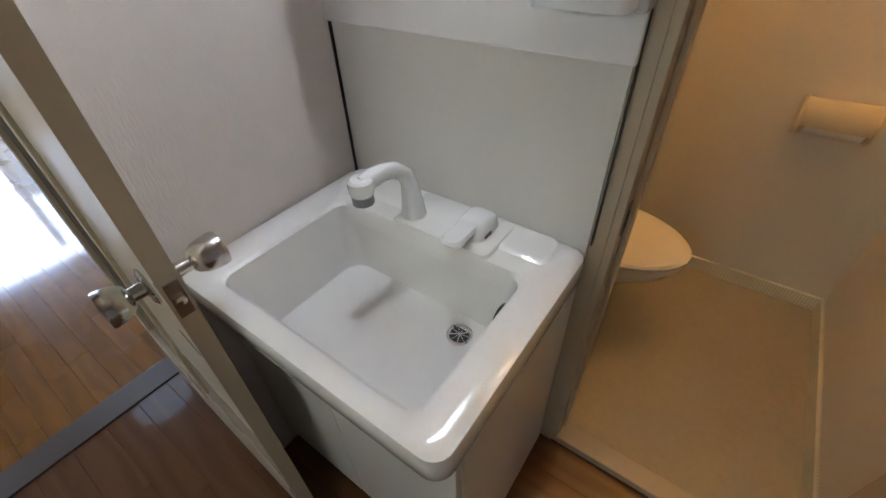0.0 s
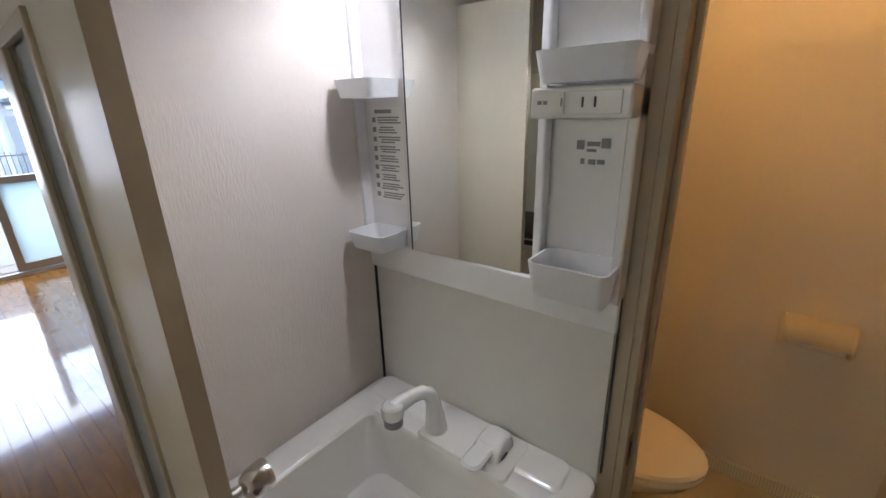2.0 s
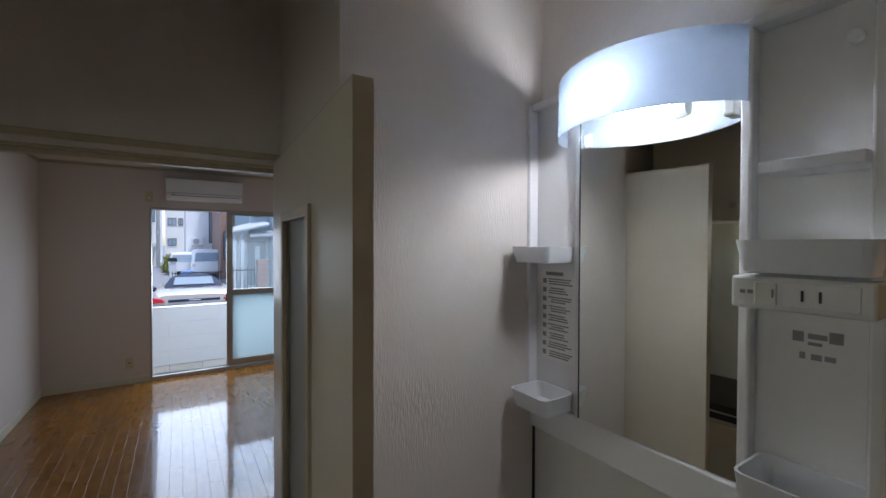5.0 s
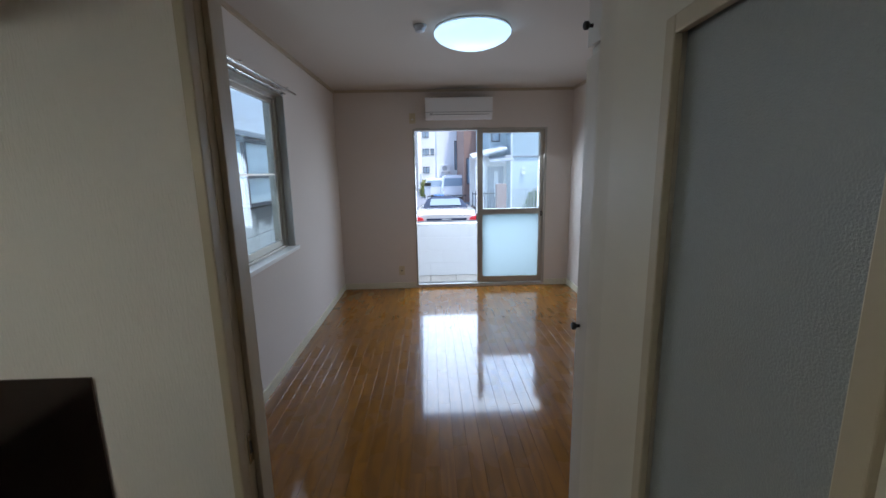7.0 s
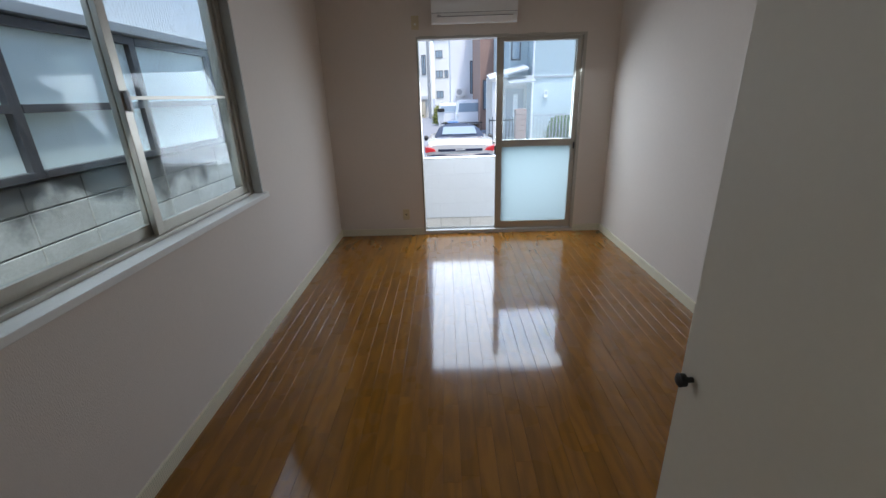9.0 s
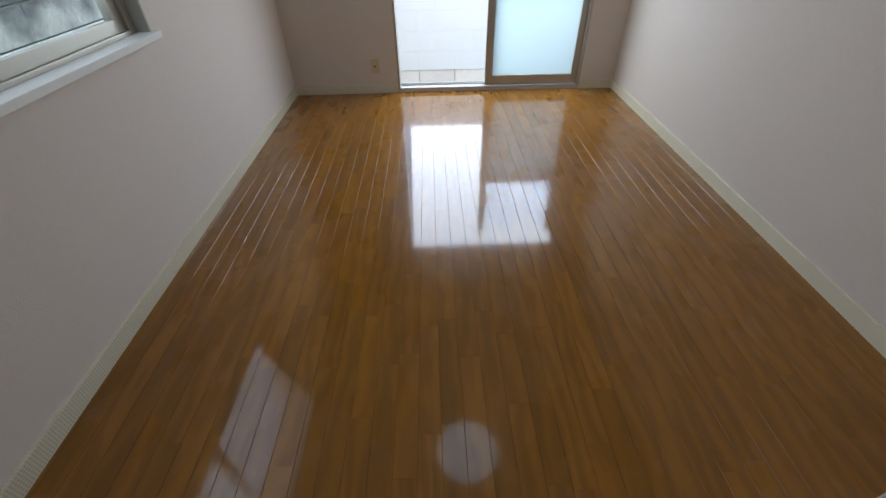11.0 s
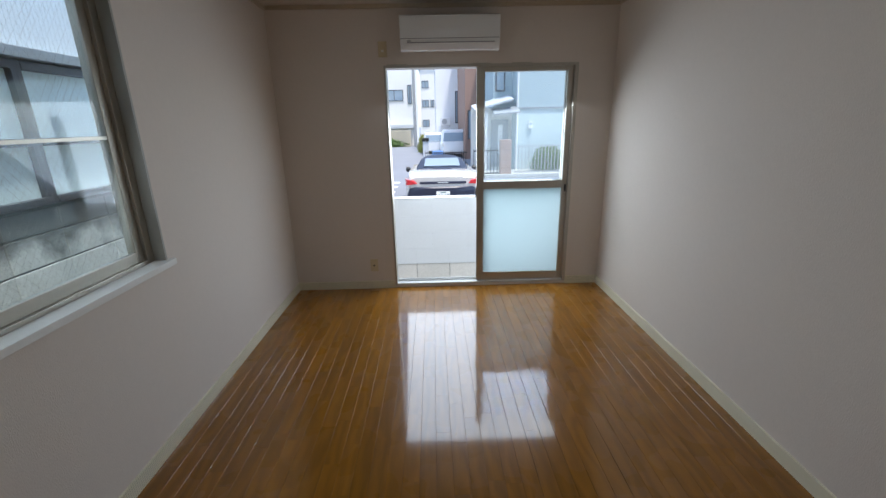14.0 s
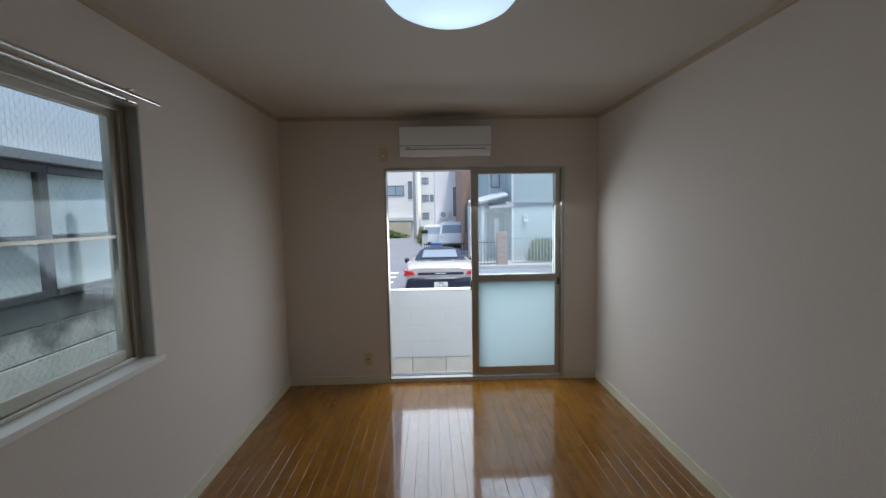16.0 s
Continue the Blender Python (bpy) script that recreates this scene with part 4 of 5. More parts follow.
def wall_cabinet(y0, y1):
    t = thing("kitchen_wall_cabinet", (0.18, (y0 + y1) / 2, 1.75), "cream kitchen wall cabinet with a round knob", "cabinet", "kitchen wall cabinets")
    part("body", box(0.002, 0.34, y0 + 0.002, y1 - 0.002, 1.72, 2.35), M["door"], t)
    d = part("door", box(0.342, 0.358, y0 + 0.004, y1 - 0.004, 1.725, 2.345, 0.002), M["door"], t)
    part("knob", lathe([(0.008, 0), (0.008, 0.012), (0.017, 0.018), (0.017, 0.026), (0.008, 0.03)], (0.358, y0 + 0.05, 1.80), "x", 20), M["trim"], d, "round wooden knob", True)


for a in (-1.45, -0.98, -0.51, -0.05):
    wall_cabinet(a, min(a + 0.46, PY0 - 0.002))


def worktop():
    t = thing("kitchen_worktop", (0.27, -0.5, 0.8), "stainless steel kitchen worktop with a sink", "worktop")
    part("top", boxes([(0.002, 0.51, -0.62, PY0 - 0.002, 0.783, 0.818), (0.002, 0.51, -1.45, -1.30, 0.783, 0.818), (0.002, 0.08, -1.30, -0.62, 0.783, 0.818), (0.44, 0.51, -1.30, -0.62, 0.783, 0.818)], 0.003), M["steel_dark"], t)
    part("splash_back", box(0.0015, 0.006, -1.45, PY0 - 0.007, 0.82, 1.60, 0.0015), M["panel"], t, "glazed pale splashback")
    part("sink_bowl", loft([rrect(0.08, 0.44, -1.30, -0.62, 0.814, 0.05), rrect(0.085, 0.435, -1.295, -0.625, 0.75, 0.05), rrect(0.10, 0.42, -1.28, -0.64, 0.64, 0.06)], False, True), M["steel_dark"], t, smooth=True)


worktop()
single("stove_guard_panel", box(0.002, 0.487, PY0 - 0.006, PY0 - 0.0005, 0.82, 1.122, 0.0015), M["steel_dark"], "dark reflecting stainless guard panel above the worktop", "guard panel")


def kitchen_light():
    t = thing("kitchen_light", (0.10, -0.5, 1.68), "lit fluorescent strip lamp under the wall cabinets", "lamp")
    part("housing", box(0.02, 0.12, -0.85, -0.05, 1.69, 1.72, 0.004), M["white_plastic"], t)
    part("diffuser", box(0.03, 0.12, -0.83, -0.07, 1.645, 1.69, 0.012), M["tube"], t, "lit tube cover")


kitchen_light()


def gas_tap():
    t = thing("gas_tap", (0.43, 0.42, 0.82), "small chrome gas tap beside the wall", "gas tap")
    part("body", tube([(0.43, 0.42, 0.818), (0.43, 0.42, 0.858), (0.425, 0.40, 0.868), (0.42, 0.375, 0.868)], 0.011, 12), M["chrome"], t, smooth=True)
    part("cock", box(0.422, 0.438, 0.395, 0.43, 0.869, 0.883, 0.004), M["black"], t, "black cock handle")


gas_tap()


# ---- room: windows ----
def sash(parent, x0, x1, y, z0, z1, mid=True):
    """A sliding sash in a plane y: frame, middle rail, clear pane above, frosted pane below."""
    d = 0.014
    s = part("sash", boxes([(x0, x0 + 0.065, y - d, y + d, z0, z1), (x1 - 0.048, x1, y - d, y + d, z0, z1), (x0 + 0.065, x1 - 0.048, y - d, y + d, z0, z0 + 0.078),
                            (x0 + 0.065, x1 - 0.048, y - d, y + d, z1 - 0.035, z1), (x0 + 0.065, x1 - 0.048, y - d, y + d, 0.933, 1.003)], 0.002), M["alu"], parent, "champagne aluminium sash")
    a = part("pane", box(x0 + 0.06, x1 - 0.043, y - 0.003, y + 0.003, 0.998, z1 - 0.03), M["glass"], s, "clear bluish glass")
    b = part("pane", box(x0 + 0.06, x1 - 0.043, y - 0.003, y + 0.003, z0 + 0.074, 0.938), M["frost"], s, "frosted glass")
    a.visible_shadow = False
    b.visible_shadow = False
    return s


def sliding_window():
    t = thing("window_1", (1.76, L + 0.05, 0), "half-open champagne aluminium sliding window to the yard", "window", kind="structure")
    x0, x1, z0, z1 = SLI
    part("window_frame", boxes([(x0, x0 + 0.018, L - 0.006, L + 0.13, z0, z1), (x1 - 0.03, x1, L - 0.006, L + 0.13, z0, z1),
                                (x0 + 0.018, x1 - 0.03, L - 0.006, L + 0.13, z1 - 0.022, z1)], 0.002), M["alu"], t)
    part("sill_track", boxes([(x0 + 0.018, x1 - 0.03, L - 0.006, L + 0.14, z0 - 0.002, z0 + 0.016), (x0 + 0.018, x1 - 0.03, L + 0.058, L + 0.062, z0 + 0.016, z0 + 0.026),
                              (x0 + 0.018, x1 - 0.03, L + 0.098, L + 0.102, z0 + 0.016, z0 + 0.026)], 0.0015), M["alu_white"], t, "worn pale track")
    s = sash(t, 1.722, x1 - 0.03, L + 0.04, z0 + 0.018, z1 - 0.022)
    part("latch", box(x1 - 0.055, x1 - 0.04, L + 0.012, L + 0.026, 0.90, 0.965, 0.003), M["black"], s)
    part("finger_catch", box(1.710, 1.722, L + 0.03, L + 0.05, 0.86, 0.95, 0.003), M["black"], s)
    s2 = sash(t, 1.735, x1 - 0.033, L + 0.085, z0 + 0.018, z1 - 0.022)
    part("curtain_hook_strip", boxes([(x0 + 0.03 + 0.35 * k, x0 + 0.2 + 0.35 * k, L - 0.012, L - 0.004, z1 - 0.004, z1 + 0.006) for k in range(4)], 0.001), M["alu"], t)


sliding_window()


def side_window():
    t = thing("window_2", (-0.08, 2.29, 0.9), "aluminium side window with wired glass and a deep white sill", "window", kind="structure")
    y0, y1, z0, z1 = WIN
    part("window_sill", box(-0.05, 0.034, y0 - 0.03, y1 + 0.03, z0 - 0.012, z0 + 0.018, 0.003), M["sill"], t, "white painted sill")
    part("reveal", boxes([(-0.05, 0.006, y1 - 0.008, y1 + 0.004, z0 + 0.018, z1 + 0.004), (-0.05, 0.006, y0 - 0.004, y0 + 0.008, z0 + 0.018, z1 + 0.004), (-0.05, 0.006, y0 + 0.008, y1 - 0.008, z1 - 0.008, z1 + 0.004)], 0.001), M["reveal"], t, "grey window lining")
    part("window_frame", boxes([(-0.14, -0.05, y0, y0 + 0.05, z0, z1), (-0.14, -0.05, y1 - 0.05, y1, z0, z1), (-0.14, -0.05, y0 + 0.05, y1 - 0.05, z0, z0 + 0.035), (-0.14, -0.05, y0 + 0.05, y1 - 0.05, z1 - 0.035, z1)], 0.002), M["alu"], t)
    mid = (y0 + y1) / 2 - 0.02
    for k, (a, b, x) in enumerate(((y0 + 0.05, mid + 0.03, -0.112), (mid - 0.022, y1 - 0.05, -0.078))):
        rows = [(x - 0.012, x + 0.012, a, a + 0.045, z0 + 0.035, z1 - 0.035), (x - 0.012, x + 0.012, b - 0.045, b, z0 + 0.035, z1 - 0.035),
                (x - 0.012, x + 0.012, a + 0.045, b - 0.045, z0 + 0.035, z0 + 0.085), (x - 0.012, x + 0.012, a + 0.045, b - 0.045, z1 - 0.07, z1 - 0.035)]
        s = part("sash", boxes(rows, 0.002), M["alu"], t)
        p = part("pane", box(x - 0.003, x + 0.003, a + 0.042, b - 0.042, z0 + 0.08, z1 - 0.065), M["wire_glass"], s, "wired glass")
        p.visible_shadow = False
        if k == 1:
            part("glazing_bar", box(x - 0.006, x + 0.009, a + 0.045, b - 0.045, 1.485, 1.499, 0.001), M["alu"], s)
            part("crescent_lock", box(x + 0.012, x + 0.03, a + 0.012, a + 0.032, 1.44, 1.52, 0.005), M["metal_grey"], s, "grey crescent lock")
        if k == 0:
            continue
        wires = bmesh.new()
        ya, yb, za, zb = a + 0.045, b - 0.045, z0 + 0.085, z1 - 0.07
        step = 0.032
        for sgn in (1, -1):
            c = -3.0
            while c < 5.0:
                # a diagonal z = zc + sgn * 1.35 * (y - ya), cut to the pane
                pts = []
                for yy in (ya, yb):
                    zz = c + sgn * 1.35 * (yy - ya)
                    if za <= zz <= zb:
                        pts.append((yy, zz))
                for zz in (za, zb):
                    yy = ya + (zz - c) / (sgn * 1.35)
                    if ya < yy < yb:
                        pts.append((yy, zz))
                if len(pts) >= 2:
                    tube([(x, *pts[0]), (x, *pts[1])], 0.00028, 3, wires)
                c += step * 1.35
        part("wire_mesh", wires, M["steel"], s, "fine diamond wire mesh")
    rt = thing("curtain_rail", (0.06, 2.3, 2.1), "double steel curtain rail above the side window", "curtain rail")
    for x, z in ((0.045, 2.090), (0.100, 2.098)):
        part("rail", boxes([(x - 0.009, x + 0.009, 1.30, 3.12 if x < 0.1 else 3.20, z - 0.007, z + 0.007)], 0.003), M["steel"], rt, "steel rail")
    for y in (1.45, 2.25, 3.02):
        part("bracket", boxes([(0.0, 0.108, y - 0.008, y + 0.008, 2.114, 2.120), (0.0, 0.004, y - 0.015, y + 0.015, 2.09, 2.14)], 0.001), M["steel"], rt)
        part("runner", box(0.036, 0.054, y + 0.03, y + 0.05, 2.08, 2.092, 0.002), M["black"], rt)


side_window()


# ---- room: fittings ----
def air_conditioner():
    t = thing("air_conditioner", (1.49, L - 0.1, 2.07), "white wall-mounted air conditioner above the sliding window", "air conditioner")
    x0, x1, z0, z1 = 1.098, 1.880, 2.075, 2.332
    prof = [(0.0, z0 + 0.02), (0.0, z1), (0.18, z1), (0.206, z1 - 0.01), (0.2155, z1 - 0.035), (0.207, z0 + 0.11), (0.205, z0 + 0.085)]
    low = [(0.0, z0 + 0.02), (0.0, z0 + 0.085), (0.205, z0 + 0.085), (0.20, z0 + 0.05), (0.17, z0 + 0.008), (0.14, z0)]

    def extr(p, xa, xb):
        return loft([[(x, L - d, z) for d, z in p] for x in (xa, xb)])
    part("front_panel", extr(prof, x0, x1), M["ac_plastic"], t, smooth=True)
    bd = part("body", extr(low, x0, x1), M["white_plastic"], t, smooth=True)
    part("seam", box(x0 + 0.002, x1 - 0.002, L - 0.2055, L - 0.2, z0 + 0.083, z0 + 0.088), M["grey_text"], t)
    fl = part("flap", extr([(0.206, z0 + 0.052), (0.172, z0 + 0.006), (0.170, z0 + 0.010), (0.2, z0 + 0.054)], x0 + 0.06, x1 - 0.05), M["shelf_plastic"], t, "horizontal air flap")
    part("flap_gap", extr([(0.2056, z0 + 0.059), (0.2046, z0 + 0.053), (0.2, z0 + 0.053), (0.2, z0 + 0.059)], x0 + 0.05, x1 - 0.04), M["grey_text"], t)
    part("badge", box(x0 + 0.055, x0 + 0.085, L - 0.2065, L - 0.204, z0 + 0.064, z0 + 0.072), M["grey_text"], t)
    part("intake_grille", boxes([(x0 + 0.03, x1 - 0.03, L - 0.16 + 0.02 * k, L - 0.152 + 0.02 * k, z1, z1 + 0.004) for k in range(7)]), M["grey_text"], t)


air_conditioner()


def outlet(name, x, z, label, socket):
    t = thing(name, (x, L, z), label, "wall socket")
    pl = part("plate", box(x - 0.036, x + 0.036, L - 0.008, L, z - 0.06, z + 0.06, 0.002), M["beige_plastic"], t)
    if socket:
        part("jack", lathe([(0.008, 0), (0.008, -0.006), (0.003, -0.006)], (x, L - 0.008, z), "y", 16), M["black"], t, "dark aerial jack", True)
        part("cover", box(x - 0.014, x + 0.014, L - 0.0095, L - 0.008, z - 0.025, z + 0.025, 0.0005), M["beige_plastic"], t)
    else:
        part("socket", box(x - 0.014, x + 0.014, L - 0.0095, L - 0.008, z - 0.03, z + 0.03, 0.0005), M["beige_plastic"], t)
        part("plug", box(x - 0.01, x + 0.01, L - 0.016, L - 0.0095, z - 0.022, z - 0.004, 0.002), M["sill"], t)


outlet("aerial_socket", 0.742, 0.235, "beige aerial socket plate low on the wall", True)
outlet("power_socket", 0.935, 2.118, "beige power socket plate beside the air conditioner", False)


def ceiling_lamp():
    cx, cy = 1.453, 2.83
    t = thing("ceiling_lamp", (cx, cy, H), "round lit dome lamp on the ceiling", "ceiling lamp")
    part("base", lathe([(0.255, 0), (0.258, -0.012), (0.25, -0.02)], (cx, cy, H), "z", 48), M["white_plastic"], t, smooth=True)
    part("dome", lathe([(0.252, -0.018), (0.264, -0.028), (0.262, -0.044), (0.240, -0.070), (0.195, -0.095), (0.13, -0.117), (0.06, -0.127), (0.005, -0.129)], (cx, cy, H), "z", 56), M["dome"], t, "lit frosted dome", True)
    d = thing("smoke_detector", (1.095, 2.76, H), "small grey heat detector on the ceiling", "detector")
    part("body", lathe([(0.045, 0), (0.045, -0.012), (0.035, -0.02), (0.03, -0.04), (0.012, -0.045)], (1.095, 2.76, H), "z", 28), M["metal_grey"], d, smooth=True)


ceiling_lamp()


def closet():
    x, y1 = 1.720, 1.292
    t = thing("closet", (2.3, 0.9, 0), "built-in closet with plain cream doors and small dark knobs", "closet")
    part("carcass", boxes([(x + 0.02, W - 0.002, PY1 + 0.001, y1 - 0.012, 0.0, 2.438)]), M["paper"], t)
    part("front_frame", boxes([(x, x + 0.02, PY1 + 0.001, PY1 + 0.03, 0, 2.445), (x, x + 0.02, y1 - 0.012, y1, 0, 2.445), (x, x + 0.02, PY1 + 0.03, y1 - 0.012, 1.865, 1.906), (x, x + 0.02, PY1 + 0.03, y1 - 0.012, 2.42, 2.445), (x, x + 0.02, PY1 + 0.03, y1 - 0.012, 0, 0.05)]), M["closet_paint"], t)
    part("side_panel", box(x + 0.02, W - 0.002, y1 - 0.012, y1, 0, 2.445), M["paper"], t)
    for z0, z1, kz in ((0.03, 1.868, 0.904), (1.903, 2.43, 1.965)):
        d = part("door", box(x - 0.02, x - 0.001, PY1 + 0.02, y1 - 0.004, z0, z1, 0.002), M["closet"], t)
        part("knob", lathe([(0.006, 0), (0.006, -0.012), (0.0135, -0.016), (0.0145, -0.028), (0.009, -0.032)], (x - 0.02, y1 - 0.045, kz), "x", 20), M["iron"], d, "small dark metal knob", True)
    part("catch", box(x - 0.012, x + 0.0, 1.0, 1.05, 1.876, 1.896, 0.003), M["iron"], t)


closet()


# ---- outside: yard wall, ground, neighbours ----
GROUND = -0.52
structure("ground", box(-150, 150, 5.98, 260, GROUND - 0.3, GROUND), M["asphalt"], "grey asphalt street", "ground")
structure("ground_yard", box(-150, 150, -60, 5.98, GROUND - 0.3, -0.262), M["concrete"], "concrete yard strip round the house", "ground")
lowall = structure("yard_wall", boxes([(-3, 5.5, 5.93, 6.01, -0.3, 0.70)]), M["mortar"], "low white-painted block wall on a grey block course", "wall")
cap = part("coping", box(-3, 5.5, 5.912, 6.03, 0.70, 0.717, 0.003), M["block_paint"], lowall)
bmesh_block = piece_mesh("yard_block", 0.385, 0.02, 0.186, 0.004, M["block"])
paint_block = piece_mesh("painted_yard_block", 0.3896, 0.02, 0.1922, 0.0006, M["block_paint"])
for i in range(-8, 10):
    piece("block", bmesh_block, lowall, (1.30 + 0.39 * i, 5.925, -0.167))
    for j in range(4):
        piece("painted_block", paint_block, lowall, (1.30 + 0.39 * i + (0.195 if j % 2 else 0), 5.922, 0.0225 + 0.193 * j))


def neighbour_house():
    """The house close beside the side window."""
    X = -1.05
    t = thing("neighbour_house", (X - 2, 3, -0.26), "neighbouring house with a block plinth, frosted windows and white siding", "house")
    z_b, z_w, z_t = 1.075, 1.87, 6.2
    part("wall", box(X - 4, X - 0.1, -3, 11.2, -0.26, z_w + 0.5), M["siding"], t)
    # grooved siding above the windows
    sd = bmesh.new()
    y = -3.0
    while y < 11.2:
        box(X - 0.1, X - 0.028, y, y + 0.0295, z_w + 0.12, z_t, bm=sd)
        y += 0.032
    part("siding", sd, M["siding"], t, "white grooved siding")
    part("siding_back", box(X - 4, X - 0.033, -3, 11.2, z_w + 0.13, z_t), M["siding"], t)
    part("drip_ledge", box(X - 0.06, X + 0.06, -3, 11.2, z_w + 0.06, z_w + 0.12, 0.004), M["metal_grey"], t, "grey drip ledge")
    wl = part("plinth", box(X - 0.1, X - 0.012, -3, 11.2, -0.26, z_b), M["mortar"], t, "weathered concrete block plinth")
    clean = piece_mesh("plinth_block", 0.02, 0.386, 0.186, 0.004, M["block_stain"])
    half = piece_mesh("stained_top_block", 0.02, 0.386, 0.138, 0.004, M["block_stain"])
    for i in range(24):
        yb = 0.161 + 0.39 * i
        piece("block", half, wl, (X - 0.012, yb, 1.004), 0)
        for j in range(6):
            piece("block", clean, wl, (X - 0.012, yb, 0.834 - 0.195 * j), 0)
    # rows of framed frosted panes
    for k in range(10):
        y0 = 0.79 + k * 1.02
        w = part("window", boxes([(X - 0.06, X + 0.005, y0, y0 + 0.032, z_b + 0.02, z_w + 0.05), (X - 0.06, X + 0.005, y0 + 0.988, y0 + 1.02, z_b + 0.02, z_w + 0.05), (X - 0.06, X + 0.01, y0 + 0.032, y0 + 0.988, z_w - 0.0, z_w + 0.05),
                                  (X - 0.06, X + 0.012, y0 + 0.032, y0 + 0.988, z_b + 0.365, z_b + 0.41), (X - 0.06, X + 0.018, y0 + 0.032, y0 + 0.988, z_b + 0.02, z_b + 0.06)], 0.002), M["alu_dark"], t, "bronze aluminium window frame")
        part("pane", box(X - 0.05, X - 0.035, y0 + 0.032, y0 + 0.988, z_b + 0.06, z_b + 0.365), M["pane_frost"], w)
        part("pane", box(X - 0.05, X - 0.035, y0 + 0.032, y0 + 0.988, z_b + 0.41, z_w), M["pane_frost"], w)
    part("cable", tube([(X - 0.01, y, 2.62 - 0.02 * math.sin(y)) for y in (1, 3, 5, 7, 9)], 0.006, 6), M["black"], t, "thin black cable")
    part("drainpipe", tube([(X + 0.02, 0.4, 0), (X + 0.02, 0.4, 6)], 0.03), M["metal_grey"], t, smooth=True)


neighbour_house()


def house(name, label, x0, x1, y0, y1, height, wall, windows, roof=True, door_at=None):
    """A plain town house whose south face carries windows (x, z, w, h)."""
    t = thing(name, ((x0 + x1) / 2, (y0 + y1) / 2, GROUND), label, "house")
    part("wall", box(x0, x1, y0, y1, GROUND, GROUND + height), wall, t)
    if roof:
        part("roof", box(x0 - 0.2, x1 + 0.2, y0 - 0.2, y1 + 0.2, GROUND + height, GROUND + height + 0.25, 0.02), M["roof"], t)
    for x, z, w, h in windows:
        f = part("window", boxes([(x, x + w, y0 - 0.06, y0, z, z + 0.06), (x, x + w, y0 - 0.06, y0, z + h - 0.06, z + h), (x, x + 0.06, y0 - 0.06, y0, z + 0.06, z + h - 0.06), (x + w - 0.06, x + w, y0 - 0.06, y0, z + 0.06, z + h - 0.06),
                                  (x + w / 2 - 0.03, x + w / 2 + 0.03, y0 - 0.06, y0, z + 0.06, z + h - 0.06)]), M["alu_dark"], t)
        part("pane", box(x + 0.06, x + w - 0.06, y0 - 0.03, y0 - 0.01, z + 0.06, z + h - 0.06), M["pane"], f)
    return t


def air_unit(x, y, z, s=1.0):
    t = thing("outdoor_unit", (x, y, z), "white outdoor air-conditioner unit on the house wall", "outdoor unit")
    part("case", box(x - 0.42 * s, x + 0.42 * s, y - 0.3, y, z, z + 0.65 * s, 0.02), M["van_paint"], t)
    part("fan_grille", lathe([(0.23 * s, 0), (0.23 * s, -0.02), (0.2 * s, -0.02), (0.2 * s, -0.005)], (x - 0.08 * s, y - 0.3, z + 0.33 * s), "y", 24), M["metal_grey"], t)
    part("bracket", boxes([(x - 0.35 * s, x - 0.3 * s, y - 0.3, y, z - 0.08, z), (x + 0.3 * s, x + 0.35 * s, y - 0.3, y, z - 0.08, z)]), M["metal_grey"], t)
    return t


# far left house with a carport wall and hedge
house("apartment_house", "white stucco apartment house across the street", -9.5, -0.35, 43, 55, 10.5, M["stucco"], [(-3.05, 3.6, 1.7, 1.0), (-0.95, 3.3, 0.4, 1.7), (-7, 3.6, 1.7, 1.0), (-3.05, 6.6, 1.7, 1.0)])
single("carport_roof", boxes([(-9.5, -0.4, 42.6, 43, 1.3, 1.42), (-9.5, -0.4, 42.5, 42.6, 1.12, 1.45)]), M["stucco_b"], "grey carport roof edge on the apartment house", "roof")
single("garden_wall", box(-9.5, -0.7, 41.6, 41.9, GROUND, 0.95, 0.02), M["tan"], "tan garden wall in front of the apartment house", "wall")
house("far_house", "white town house far down the street", -0.2, 1.75, 60, 70, 9.0, M["stucco"], [(0.05, 3.6, 0.9, 0.9), (0.05, 1.1, 0.9, 0.9), (1.15, 3.6, 0.5, 0.9), (0.05, 6.0, 0.9, 0.9)])
house("grey_house", "pale grey town house with an outdoor unit", 1.62, 4.4, 33, 45, 7.2, M["siding"], [(3.0, 1.5, 0.4, 2.2)])
air_unit(2.28, 33, 1.35, 0.85)
house("brown_house", "brown-clad town house beside the street", 3.2, 5.6, 26, 33, 6.6, M["brown"], [(3.35, 0.6, 0.5, 1.6)])


